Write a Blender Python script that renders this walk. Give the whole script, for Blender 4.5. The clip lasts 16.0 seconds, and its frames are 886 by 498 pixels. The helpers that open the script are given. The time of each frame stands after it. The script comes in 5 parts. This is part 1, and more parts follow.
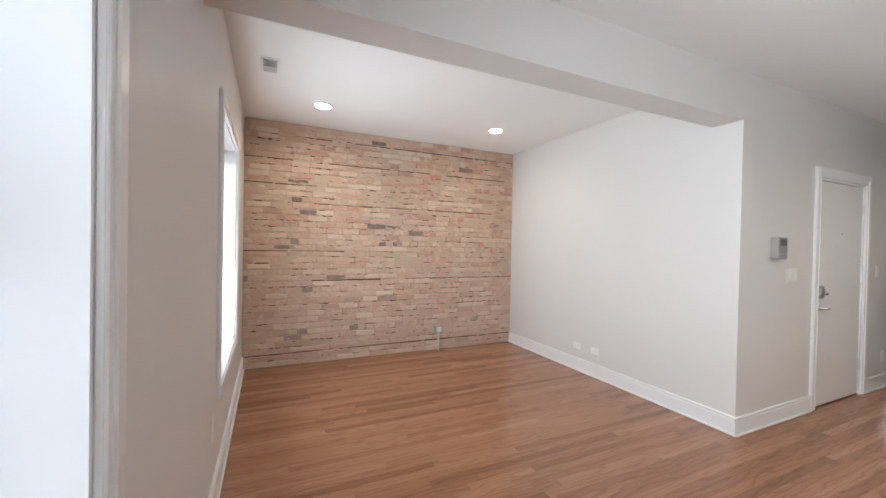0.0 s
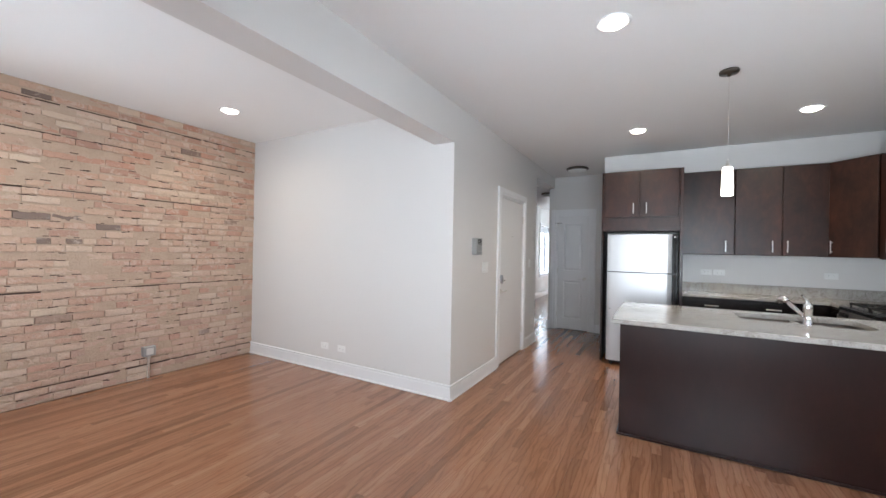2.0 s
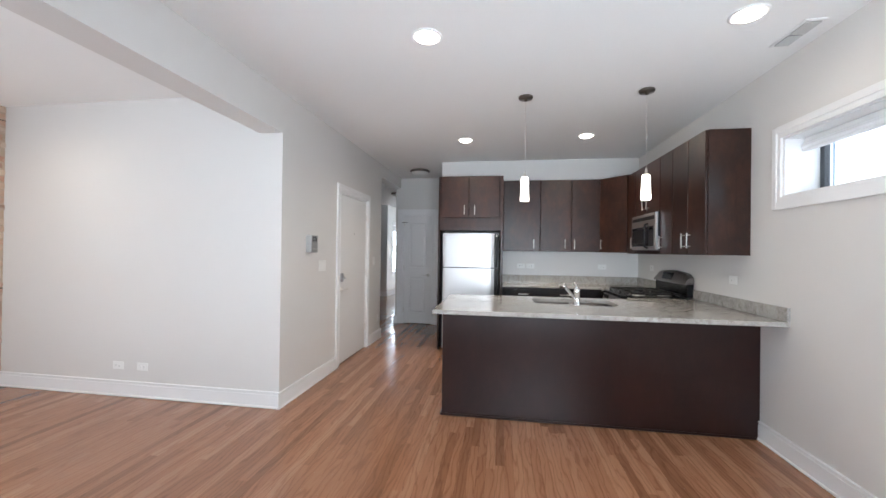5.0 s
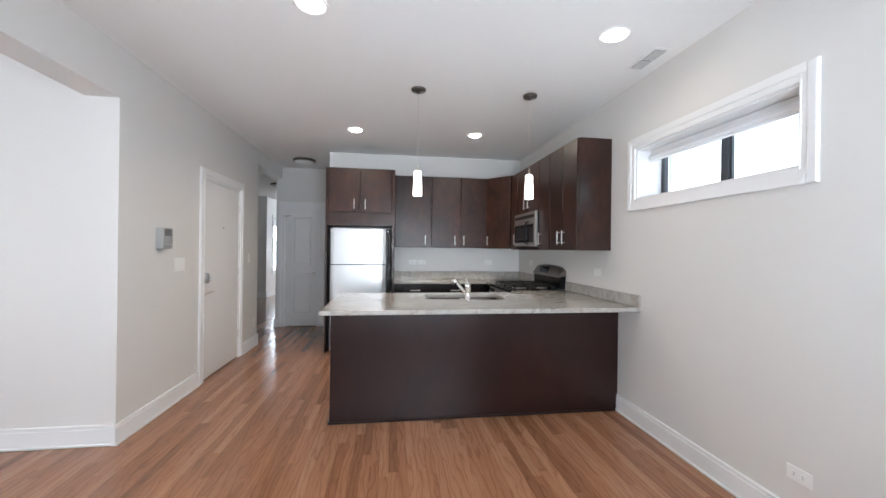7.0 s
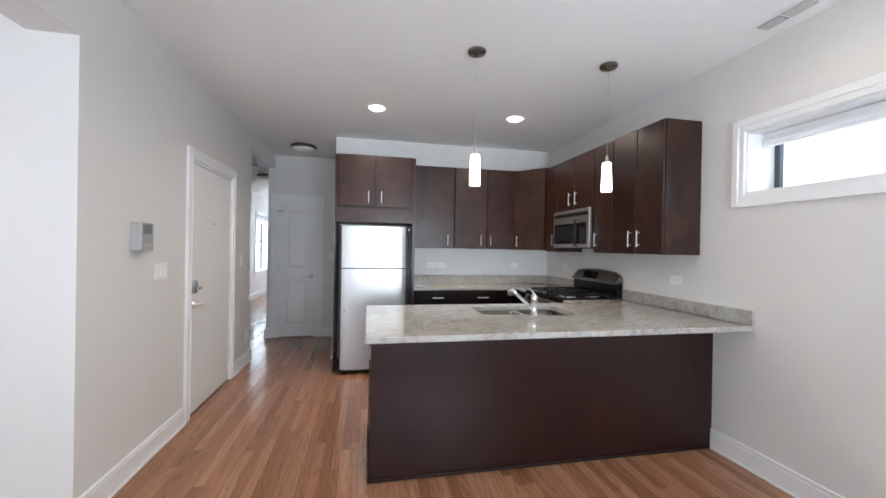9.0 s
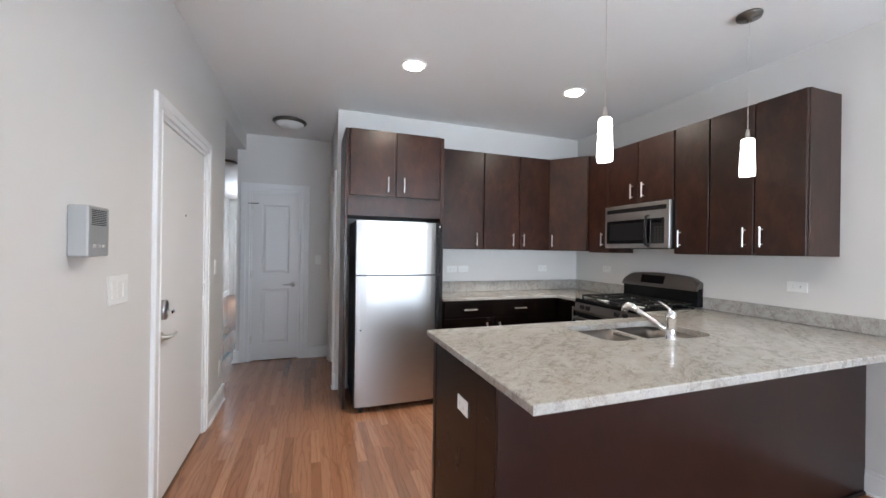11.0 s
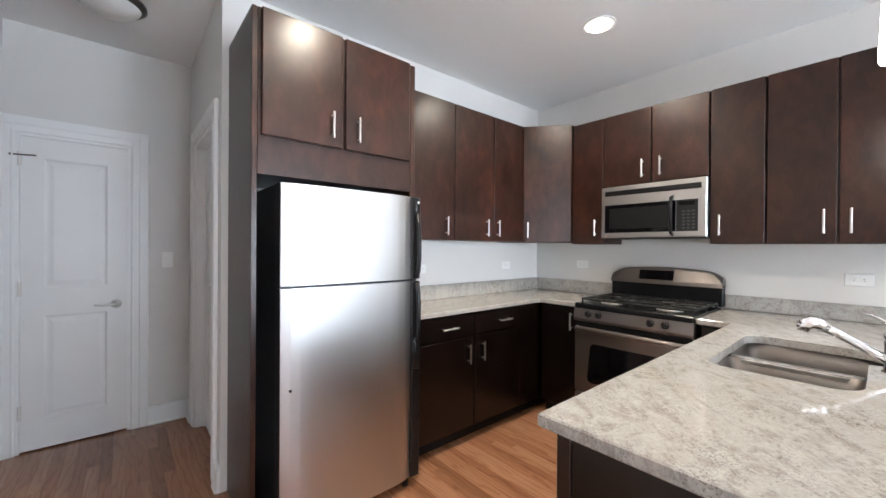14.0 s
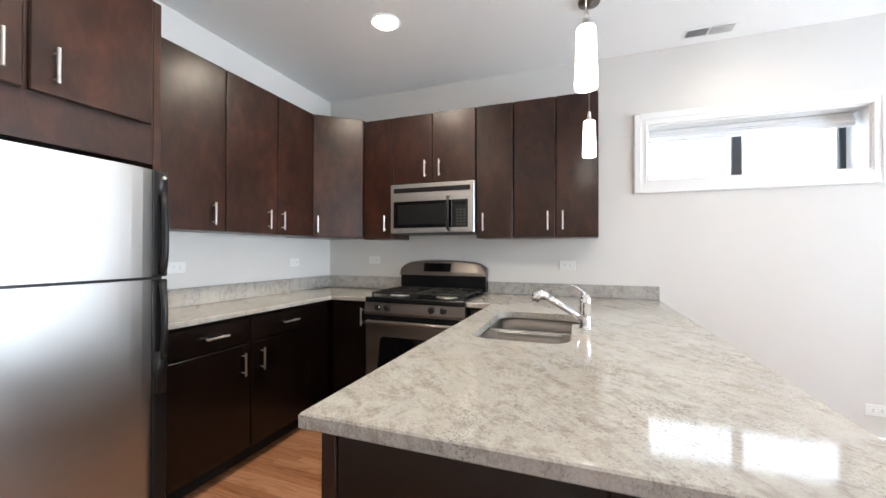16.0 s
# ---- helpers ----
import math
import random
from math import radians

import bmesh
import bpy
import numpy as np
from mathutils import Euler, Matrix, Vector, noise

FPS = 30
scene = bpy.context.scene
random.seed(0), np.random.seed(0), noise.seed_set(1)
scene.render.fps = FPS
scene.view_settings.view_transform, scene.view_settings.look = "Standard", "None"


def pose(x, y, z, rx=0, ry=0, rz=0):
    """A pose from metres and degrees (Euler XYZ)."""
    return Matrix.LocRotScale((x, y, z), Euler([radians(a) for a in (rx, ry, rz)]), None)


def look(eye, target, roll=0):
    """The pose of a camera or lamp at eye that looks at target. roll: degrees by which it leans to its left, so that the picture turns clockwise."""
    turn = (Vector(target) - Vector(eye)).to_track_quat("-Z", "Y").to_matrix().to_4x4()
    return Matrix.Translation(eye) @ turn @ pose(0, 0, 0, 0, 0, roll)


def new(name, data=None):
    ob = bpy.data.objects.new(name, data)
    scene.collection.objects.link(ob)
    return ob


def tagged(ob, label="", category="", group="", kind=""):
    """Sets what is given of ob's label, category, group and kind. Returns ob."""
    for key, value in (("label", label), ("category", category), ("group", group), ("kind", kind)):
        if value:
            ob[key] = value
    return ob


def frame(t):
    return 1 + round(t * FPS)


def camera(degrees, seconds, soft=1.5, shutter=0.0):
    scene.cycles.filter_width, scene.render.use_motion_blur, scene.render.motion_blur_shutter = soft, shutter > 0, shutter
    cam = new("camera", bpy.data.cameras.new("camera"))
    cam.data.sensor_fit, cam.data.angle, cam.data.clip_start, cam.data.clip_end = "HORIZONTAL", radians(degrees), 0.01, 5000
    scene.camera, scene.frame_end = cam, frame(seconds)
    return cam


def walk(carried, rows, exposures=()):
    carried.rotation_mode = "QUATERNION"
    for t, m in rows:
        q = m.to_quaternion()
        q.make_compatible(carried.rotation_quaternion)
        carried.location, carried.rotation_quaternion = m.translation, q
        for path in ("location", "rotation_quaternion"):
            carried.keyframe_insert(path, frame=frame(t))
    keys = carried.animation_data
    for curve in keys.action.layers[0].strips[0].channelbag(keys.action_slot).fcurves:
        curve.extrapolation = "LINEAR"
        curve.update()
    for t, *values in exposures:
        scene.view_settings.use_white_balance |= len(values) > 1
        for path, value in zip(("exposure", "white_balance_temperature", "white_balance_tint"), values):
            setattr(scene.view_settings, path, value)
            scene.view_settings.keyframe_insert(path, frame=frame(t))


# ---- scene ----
from mathutils.geometry import tessellate_polygon

cam = camera(99.2, 16.0)
PATH = [
    (0, (0.255, 0.761, 1.39), (1.092, 2.577, 1.365), 1.1),
    (0.5, (0.311, 0.775, 1.388), (1.351, 2.482, 1.369), 1.2),
    (1, (0.327, 0.794, 1.388), (1.65, 2.294, 1.376), 1.3),
    (1.5, (0.359, 0.79, 1.383), (1.957, 1.993, 1.377), 1.2),
    (2, (0.409, 0.767, 1.371), (2.149, 1.754, 1.375), 1.1),
    (2.5, (0.436, 0.724, 1.363), (2.245, 1.578, 1.372), 0.9),
    (3, (0.443, 0.666, 1.357), (2.308, 1.39, 1.371), 0.8),
    (5.5, (0.466, 0.522, 1.361), (2.462, 0.653, 1.37), 0.8),
    (6, (0.476, 0.519, 1.344), (2.475, 0.444, 1.353), 0.8),
    (6.5, (0.507, 0.521, 1.354), (2.496, 0.313, 1.361), 0.7),
    (7, (0.598, 0.551, 1.351), (2.579, 0.276, 1.352), 0.7),
    (7.5, (0.77, 0.591, 1.359), (2.749, 0.303, 1.349), 0.8),
    (8, (0.957, 0.673, 1.36), (2.935, 0.373, 1.353), 0.9),
    (8.5, (1.14, 0.848, 1.366), (3.114, 0.524, 1.359), 1.0),
    (9, (1.34, 1.034, 1.377), (3.3, 0.639, 1.371), 1.0),
    (9.5, (1.587, 1.178, 1.367), (3.541, 0.753, 1.359), 1.0),
    (10, (1.827, 1.335, 1.37), (3.77, 0.859, 1.365), 0.9),
    (12.5, (3.18, 1.913, 1.349), (4.925, 0.935, 1.342), 0.6),
    (13, (3.46, 1.885, 1.321), (5.162, 0.834, 1.306), 0.5),
    (13.5, (3.663, 1.823, 1.317), (5.316, 0.698, 1.301), 0.6),
    (14, (3.802, 1.818, 1.321), (5.328, 0.524, 1.313), 0.4),
    (14.5, (3.879, 1.787, 1.286), (5.158, 0.25, 1.292), 0.4),
    (15, (3.858, 1.747, 1.264), (4.908, 0.045, 1.283), -0.1),
    (15.5, (3.839, 1.691, 1.236), (4.666, -0.13, 1.262), -0.2),
    (16, (3.797, 1.677, 1.254), (4.491, -0.199, 1.269), 0.1),
]
EXPOSURES = [(0, 0.06, 6560, 10), (1.5, 0.0, 6280, 10), (3, 0.16, 6280, 10), (7, 0.14, 6300, 10), (9, 0.18, 6230, 10), (10, 0.30, 6190, 10), (12.5, 0.64, 6100, 10), (14, 0.88, 6200, 10), (16, 0.74, 6340, 9)]
walk(cam, [(t, look(eye, target, roll)) for t, eye, target, roll in PATH], EXPOSURES)

# ---- world and large lights ----
world = bpy.data.worlds.new("sky")
scene.world = world
world.use_nodes = True
wn, wl = world.node_tree.nodes, world.node_tree.links
sky = wn.new("ShaderNodeTexSky")
sky.sky_type, sky.sun_disc = "NISHITA", False
SUN_EL, SUN_ROT = radians(62), radians(60)
sky.sun_elevation, sky.sun_rotation = SUN_EL, SUN_ROT
wl.new(sky.outputs[0], wn["Background"].inputs[0])
wn["Background"].inputs[1].default_value = 0.12
scene.view_settings.exposure = 0.0

CEIL = 2.704            # ceiling height
XW, XV, XB, XC = 0.0, 3.437, 6.10, 7.31      # west wall, white wall, kitchen back wall, closet wall
YS, YD, YN, YH = -1.378, 2.385, 5.31, 1.42  # window wall, door wall, brick wall, hall side wall
YHN, XE = 3.83, 14.4    # hall north and east walls
XR, YR = 11.20, 5.31     # corner where the hall widens to the north

WIN_S = (2.143, 3.362, 1.762, 2.166)         # x0, x1, z0, z1
WIN_W0 = (-0.72, 0.36, 0.64, 2.13)
WIN_W1 = (0.50, 1.545, 0.64, 2.13)           # y0, y1, z0, z1
WIN_W2 = (3.22, 4.30, 0.60, 2.13)
WIN_H = (11.76, 12.96, 0.68, 2.16)           # x0, x1, z0, z1

DAY = (0.80, 0.90, 1.0)
WARM = (1.0, 0.86, 0.68)


def area_light(name, m, sx, sy, power, colour, shape="RECTANGLE", spread=180):
    d = bpy.data.lights.new(name, "AREA")
    d.shape, d.size, d.size_y, d.energy, d.color, d.spread = shape, sx, sy, power, colour, radians(spread)
    ob = new(name, d)
    ob.matrix_world = m
    return ob


def window_light(name, x, y, z, aim, w, h, power, spread=180):
    return area_light(name, look((x, y, z), aim), w, h, power, DAY, spread=spread)


for win, power, spread in ((WIN_W0, 48, 165), (WIN_W1, 18, 110), (WIN_W2, 42, 165)):
    yc, zc = (win[0] + win[1]) / 2, (win[2] + win[3]) / 2
    window_light("window_light_west", -0.36, yc, zc, (1, yc, zc + 0.42), win[1] - win[0] + 0.08, win[3] - win[2] + 0.08, power, spread)
# added fill lamps in two windows, tilted up to brighten the ceiling like ground bounce
for win, power in ((WIN_W0, 22), (WIN_W2, 4)):
    yc = (win[0] + win[1]) / 2
    window_light("ground_bounce_west", -0.22, yc, 0.98, (0.78, yc, 1.98), win[1] - win[0] - 0.10, 0.55, power, 150)
window_light("window_light_south", 2.775, YS - 0.36, 1.957, (2.775, 0, 1.957), 1.30, 0.50, 6)
window_light("window_light_hall", 12.36, YHN + 0.30, 1.45, (12.0, 0, 1.3), 1.25, 1.50, 70)

sun = new("sun", bpy.data.lights.new("sun", "SUN"))
sun.data.energy, sun.data.angle, sun.data.color = 2.5, radians(0.5), (1.0, 0.95, 0.88)
sun.matrix_world = look((math.sin(SUN_ROT) * math.cos(SUN_EL), math.cos(SUN_ROT) * math.cos(SUN_EL), math.sin(SUN_EL)), (0, 0, 0))

# ---- materials ----
def material(name, colour, rough=0.5, metal=0.0, spec=0.5):
    m = bpy.data.materials.new(name)
    m.use_nodes = True
    b = m.node_tree.nodes["Principled BSDF"]
    b.inputs["Base Color"].default_value = (*colour, 1)
    b.inputs["Roughness"].default_value = rough
    b.inputs["Metallic"].default_value = metal
    b.inputs["Specular IOR Level"].default_value = spec
    return m, m.node_tree.nodes, m.node_tree.links, b


def world_coords(n, l, scale=(1, 1, 1), rot=(0, 0, 0)):
    c, mp = n.new("ShaderNodeNewGeometry"), n.new("ShaderNodeMapping")
    mp.inputs["Scale"].default_value, mp.inputs["Rotation"].default_value = scale, rot
    l.new(c.outputs["Position"], mp.inputs[0])
    return mp.outputs[0]


def noise_tex(n, l, vec, scale, detail=4, rough=0.55, dist=0.0):
    t = n.new("ShaderNodeTexNoise")
    t.inputs["Scale"].default_value, t.inputs["Detail"].default_value = scale, detail
    t.inputs["Roughness"].default_value, t.inputs["Distortion"].default_value = rough, dist
    l.new(vec, t.inputs["Vector"])
    return t.outputs["Fac"]


def ramp(n, l, fac, stops):
    r = n.new("ShaderNodeValToRGB")
    e = r.color_ramp.elements
    while len(e) < len(stops):
        e.new(0.5)
    for i, (p, c) in enumerate(stops):
        e[i].position, e[i].color = p, (*c, 1) if len(c) == 3 else c
    l.new(fac, r.inputs[0])
    return r.outputs[0]


def mixc(n, l, fac, a, b, mode="MIX"):
    m = n.new("ShaderNodeMix")
    m.data_type, m.blend_type = "RGBA", mode
    for sock, v in ((m.inputs[0], fac), (m.inputs[6], a), (m.inputs[7], b)):
        if isinstance(v, (int, float)):
            sock.default_value = v
        elif isinstance(v, tuple):
            sock.default_value = (*v, 1)
        else:
            l.new(v, sock)
    return m.outputs[2]


def math_node(n, l, op, a, b=0.0):
    m = n.new("ShaderNodeMath")
    m.operation = op
    for sock, v in ((m.inputs[0], a), (m.inputs[1], b)):
        if isinstance(v, (int, float)):
            sock.default_value = v
        else:
            l.new(v, sock)
    return m.outputs[0]


def bump(n, l, b, height, strength, dist=0.002):
    k = n.new("ShaderNodeBump")
    k.inputs["Strength"].default_value, k.inputs["Distance"].default_value = strength, dist
    l.new(height, k.inputs["Height"])
    l.new(k.outputs[0], b.inputs["Normal"])


def paint(name, colour, rough, bumps=0.25, vary=0.03):
    m, n, l, b = material(name, colour, rough, spec=0.4)
    v = world_coords(n, l)
    big = noise_tex(n, l, v, 1.3, 3)
    dark = tuple(c * (1 - vary) for c in colour)
    l.new(mixc(n, l, big, dark, colour), b.inputs["Base Color"])
    fine = noise_tex(n, l, v, 260, 2)
    bump(n, l, b, fine, bumps, 0.0006)
    return m


WALL = paint("wall_paint", (0.715, 0.70, 0.678), 0.5)
CEILING = paint("ceiling_paint", (0.90, 0.90, 0.89), 0.7)
TRIM = paint("white_trim_paint", (0.84, 0.84, 0.84), 0.28, 0.1, 0.02)
DOORP = paint("door_paint", (0.80, 0.795, 0.79), 0.33, 0.12, 0.02)
PLASTIC = material("white_plastic", (0.83, 0.83, 0.81), 0.35)[0]
SHADE_CLOTH = paint("roman_shade_cloth", (0.90, 0.91, 0.92), 0.9, 0.3)
DARKHOLE = material("dark_slot", (0.02, 0.02, 0.02), 0.7)[0]
GREY_METAL = material("grey_painted_metal", (0.46, 0.47, 0.47), 0.42, 0.5)[0]
BLACK = material("black_enamel", (0.009, 0.009, 0.010), 0.22, spec=0.16)[0]
BLACK_PLASTIC = material("black_plastic", (0.009, 0.009, 0.010), 0.30, spec=0.35)[0]
CAST = material("cast_iron", (0.010, 0.010, 0.010), 0.5, spec=0.25)[0]
BLACK_SIDE = material("black_textured_side", (0.010, 0.010, 0.011), 0.40, spec=0.35)[0]
VENT_METAL = material("vent_slat_paint", (0.55, 0.55, 0.54), 0.5)[0]
FRAME_DARK = material("dark_window_frame", (0.05, 0.055, 0.065), 0.4)[0]
CHROME = material("chrome", (0.85, 0.85, 0.86), 0.07, 1.0)[0]
SATIN = material("satin_chrome", (0.50, 0.52, 0.55), 0.30, 1.0)[0]
NICKEL = material("brushed_nickel", (0.72, 0.70, 0.67), 0.36, 1.0)[0]
DARK_NICKEL = material("dark_brushed_nickel", (0.16, 0.145, 0.13), 0.28, 1.0)[0]


def steel(name, colour, rough, axis):
    m, n, l, b = material(name, colour, rough, 1.0)
    sc = [1.5, 1.5, 1.5]
    sc[axis] = 400
    f = noise_tex(n, l, world_coords(n, l, tuple(sc)), 1.0, 3)
    g = noise_tex(n, l, world_coords(n, l), 3.0, 2)
    r = n.new("ShaderNodeMapRange")
    r.inputs[3].default_value, r.inputs[4].default_value = rough - 0.05, rough + 0.07
    l.new(mixc(n, l, 0.5, f, g), r.inputs[0])
    l.new(r.outputs[0], b.inputs["Roughness"])
    bump(n, l, b, f, 0.06, 0.0004)
    return m


STEEL = steel("stainless_steel", (0.53, 0.52, 0.51), 0.38, 2)
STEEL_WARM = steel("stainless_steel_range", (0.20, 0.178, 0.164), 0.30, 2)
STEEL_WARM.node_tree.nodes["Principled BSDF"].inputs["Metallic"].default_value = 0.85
# darker steel copy: the shade inside the bowls is put into the colour
SINK_STEEL_SHADED = steel("sink_steel_shaded", (0.175, 0.158, 0.145), 0.36, 1)


def espresso(name, dark, light, rough, mottle=1.0):
    m, n, l, b = material(name, light, rough, spec=0.42)
    grain = noise_tex(n, l, world_coords(n, l, (70, 70, 3.5)), 3.0, 6, 0.65)
    patch = noise_tex(n, l, world_coords(n, l, (3.2, 3.2, 2.0)), 1.8, 5, 0.62)
    blot = noise_tex(n, l, world_coords(n, l, (1, 1, 0.55)), 13.0, 5, 0.6, 0.6)
    info = n.new("ShaderNodeObjectInfo")
    c = ramp(n, l, patch, [(0.30, dark), (0.70, light)])
    g = ramp(n, l, grain, [(0.30, (0.80, 0.79, 0.78)), (0.62, (1.10, 1.10, 1.10))])
    c = mixc(n, l, 0.8, c, g, "MULTIPLY")
    st = ramp(n, l, blot, [(0.34, (0.54, 0.52, 0.50)), (0.52, (1.0, 1.0, 1.0)), (0.68, (1.50, 1.42, 1.36))])
    c = mixc(n, l, 0.85 * mottle, c, st, "MULTIPLY")
    k = math_node(n, l, "MULTIPLY_ADD", info.outputs["Random"], 0.34)
    k.node.inputs[2].default_value = 0.82
    l.new(mixc(n, l, 1.0, c, k, "MULTIPLY"), b.inputs["Base Color"])
    r = n.new("ShaderNodeMapRange")
    r.inputs[3].default_value, r.inputs[4].default_value = rough - 0.012, rough + 0.012
    l.new(patch, r.inputs[0])
    l.new(r.outputs[0], b.inputs["Roughness"])
    return m


ESPRESSO = espresso("espresso_wood", (0.016, 0.0070, 0.0049), (0.044, 0.0164, 0.0104), 0.315)
# darker copies of the espresso wood: shade of the lower units is in the colour
ESPRESSO_SHADED = espresso("espresso_shaded_wood", (0.0035, 0.0018, 0.0014), (0.0078, 0.0039, 0.0030), 0.27)
ESPRESSO_PANEL_SHADED = espresso("espresso_panel_shaded", (0.012, 0.0038, 0.0034), (0.020, 0.0063, 0.0051), 0.28, 0.22)


def make_granite():
    m, n, l, b = material("granite", (0.5, 0.48, 0.46), 0.07, spec=0.5)
    turned = world_coords(n, l, (1, 1, 1), (0, 0, radians(54)))

    def flow(sy):
        k = n.new("ShaderNodeMapping")
        k.inputs["Scale"].default_value = (1.0, sy, 1.0)
        l.new(turned, k.inputs[0])
        return k.outputs[0]

    flat = world_coords(n, l)
    cloud = noise_tex(n, l, flow(1.35), 8.0, 9, 0.64, 1.0)
    blot = noise_tex(n, l, flow(1.15), 24.0, 6, 0.7, 0.4)
    fine = noise_tex(n, l, flat, 110.0, 4, 0.7)
    speck = noise_tex(n, l, flat, 190, 2, 0.6)
    speck2 = noise_tex(n, l, flat, 85, 6, 0.75, 0.2)
    region = noise_tex(n, l, flow(1.5), 4.5, 6, 0.7, 0.8)
    base = ramp(n, l, cloud, [(0.30, (0.388, 0.371, 0.346)), (0.47, (0.422, 0.406, 0.381)), (0.62, (0.450, 0.436, 0.411))])
    base = mixc(n, l, 0.38, base, ramp(n, l, blot, [(0.34, (0.84, 0.835, 0.825)), (0.52, (1.0, 1.0, 1.0)), (0.68, (1.12, 1.115, 1.10))]), "MULTIPLY")
    c = mixc(n, l, 0.42, base, ramp(n, l, fine, [(0.3, (0.76, 0.75, 0.74)), (0.65, (1.12, 1.12, 1.12))]), "MULTIPLY")
    many = ramp(n, l, region, [(0.36, (1, 1, 1)), (0.50, (0.45, 0.45, 0.45)), (0.62, (0.04, 0.04, 0.04))])
    # long drifting veins, thin and broken
    drift = noise_tex(n, l, flow(3.2), 2.6, 7, 0.62, 1.4)
    vein = math_node(n, l, "ABSOLUTE", math_node(n, l, "SUBTRACT", drift, 0.5))
    line = ramp(n, l, vein, [(0.0, (1, 1, 1)), (0.020, (0.6, 0.6, 0.6)), (0.065, (0, 0, 0))])
    broken = ramp(n, l, blot, [(0.44, (1, 1, 1)), (0.56, (0, 0, 0))])
    c = mixc(n, l, math_node(n, l, "MULTIPLY", math_node(n, l, "MULTIPLY", line, broken), 0.5), c, (0.17, 0.145, 0.125))
    warm = ramp(n, l, noise_tex(n, l, flow(2.4), 1.7, 5, 0.6, 0.8), [(0.52, (0, 0, 0)), (0.66, (1, 1, 1))])
    c = mixc(n, l, math_node(n, l, "MULTIPLY", warm, 0.30), c, (0.40, 0.335, 0.27))
    sp = ramp(n, l, speck, [(0.39, (1, 1, 1)), (0.44, (0, 0, 0))])
    c = mixc(n, l, math_node(n, l, "MULTIPLY", math_node(n, l, "MULTIPLY", sp, many), 0.66), c, (0.075, 0.066, 0.06))
    sp2 = ramp(n, l, speck2, [(0.40, (1, 1, 1)), (0.45, (0, 0, 0))])
    c = mixc(n, l, math_node(n, l, "MULTIPLY", math_node(n, l, "MULTIPLY", sp2, many), 0.34), c, (0.13, 0.112, 0.10))
    sp3 = ramp(n, l, speck2, [(0.58, (0, 0, 0)), (0.68, (1, 1, 1))])
    c = mixc(n, l, math_node(n, l, "MULTIPLY", sp3, 0.4), c, (0.57, 0.55, 0.52))
    l.new(c, b.inputs["Base Color"])
    return m


GRANITE = make_granite()


def make_oak(name, per_island):
    m, n, l, b = material(name, (0.3, 0.14, 0.07), 0.27, spec=0.5)
    if per_island:
        rnd = n.new("ShaderNodeNewGeometry").outputs["Random Per Island"]
    else:
        rnd = n.new("ShaderNodeObjectInfo").outputs["Random"]
    c = n.new("ShaderNodeNewGeometry")
    off = n.new("ShaderNodeVectorMath")
    off.operation = "MULTIPLY_ADD"
    cmb = n.new("ShaderNodeCombineXYZ")
    l.new(rnd, cmb.inputs[0]), l.new(rnd, cmb.inputs[1]), l.new(rnd, cmb.inputs[2])
    l.new(cmb.outputs[0], off.inputs[0])
    off.inputs[1].default_value = (37, 53, 0)
    l.new(c.outputs["Position"], off.inputs[2])
    mp = n.new("ShaderNodeMapping")
    mp.inputs["Scale"].default_value = (3.0, 15, 1)
    l.new(off.outputs[0], mp.inputs[0])
    cath = n.new("ShaderNodeTexWave")
    cath.wave_type, cath.bands_direction = "BANDS", "Y"
    cath.inputs["Scale"].default_value, cath.inputs["Distortion"].default_value = 0.5, 19
    cath.inputs["Detail"].default_value, cath.inputs["Detail Scale"].default_value = 3, 0.9
    l.new(mp.outputs[0], cath.inputs["Vector"])
    mp2 = n.new("ShaderNodeMapping")
    mp2.inputs["Scale"].default_value = (6, 150, 1)
    l.new(off.outputs[0], mp2.inputs[0])
    pores = noise_tex(n, l, mp2.outputs[0], 1.0, 4, 0.6)
    tone = ramp(n, l, rnd, [(0.0, (0.235, 0.104, 0.052)), (0.2, (0.305, 0.140, 0.073)), (0.45, (0.350, 0.166, 0.090)), (0.7, (0.372, 0.180, 0.099)), (0.92, (0.425, 0.214, 0.122)), (1.0, (0.250, 0.112, 0.056))])
    g = ramp(n, l, cath.outputs["Fac"], [(0.0, (0.68, 0.61, 0.56)), (0.14, (0.90, 0.88, 0.86)), (0.35, (1.0, 1.0, 1.0)), (1.0, (1.04, 1.04, 1.04))])
    col = mixc(n, l, 0.62, tone, g, "MULTIPLY")
    p = ramp(n, l, pores, [(0.34, (0.76, 0.70, 0.65)), (0.52, (1, 1, 1))])
    col = mixc(n, l, 0.6, col, p, "MULTIPLY")
    l.new(col, b.inputs["Base Color"])
    wear = noise_tex(n, l, c.outputs["Position"], 2.2, 4)
    r = n.new("ShaderNodeMapRange")
    r.inputs[3].default_value, r.inputs[4].default_value = 0.13, 0.24
    l.new(wear, r.inputs[0])
    l.new(r.outputs[0], b.inputs["Roughness"])
    bump(n, l, b, pores, 0.05, 0.0004)
    b.inputs["Coat Weight"].default_value = 0.2
    b.inputs["Coat Roughness"].default_value = 0.15
    return m


OAK, OAK_FAR = make_oak("oak_strip", False), make_oak("oak_strip_far", True)
OAK_GAP = material("floor_gap", (0.13, 0.065, 0.037), 0.6)[0]


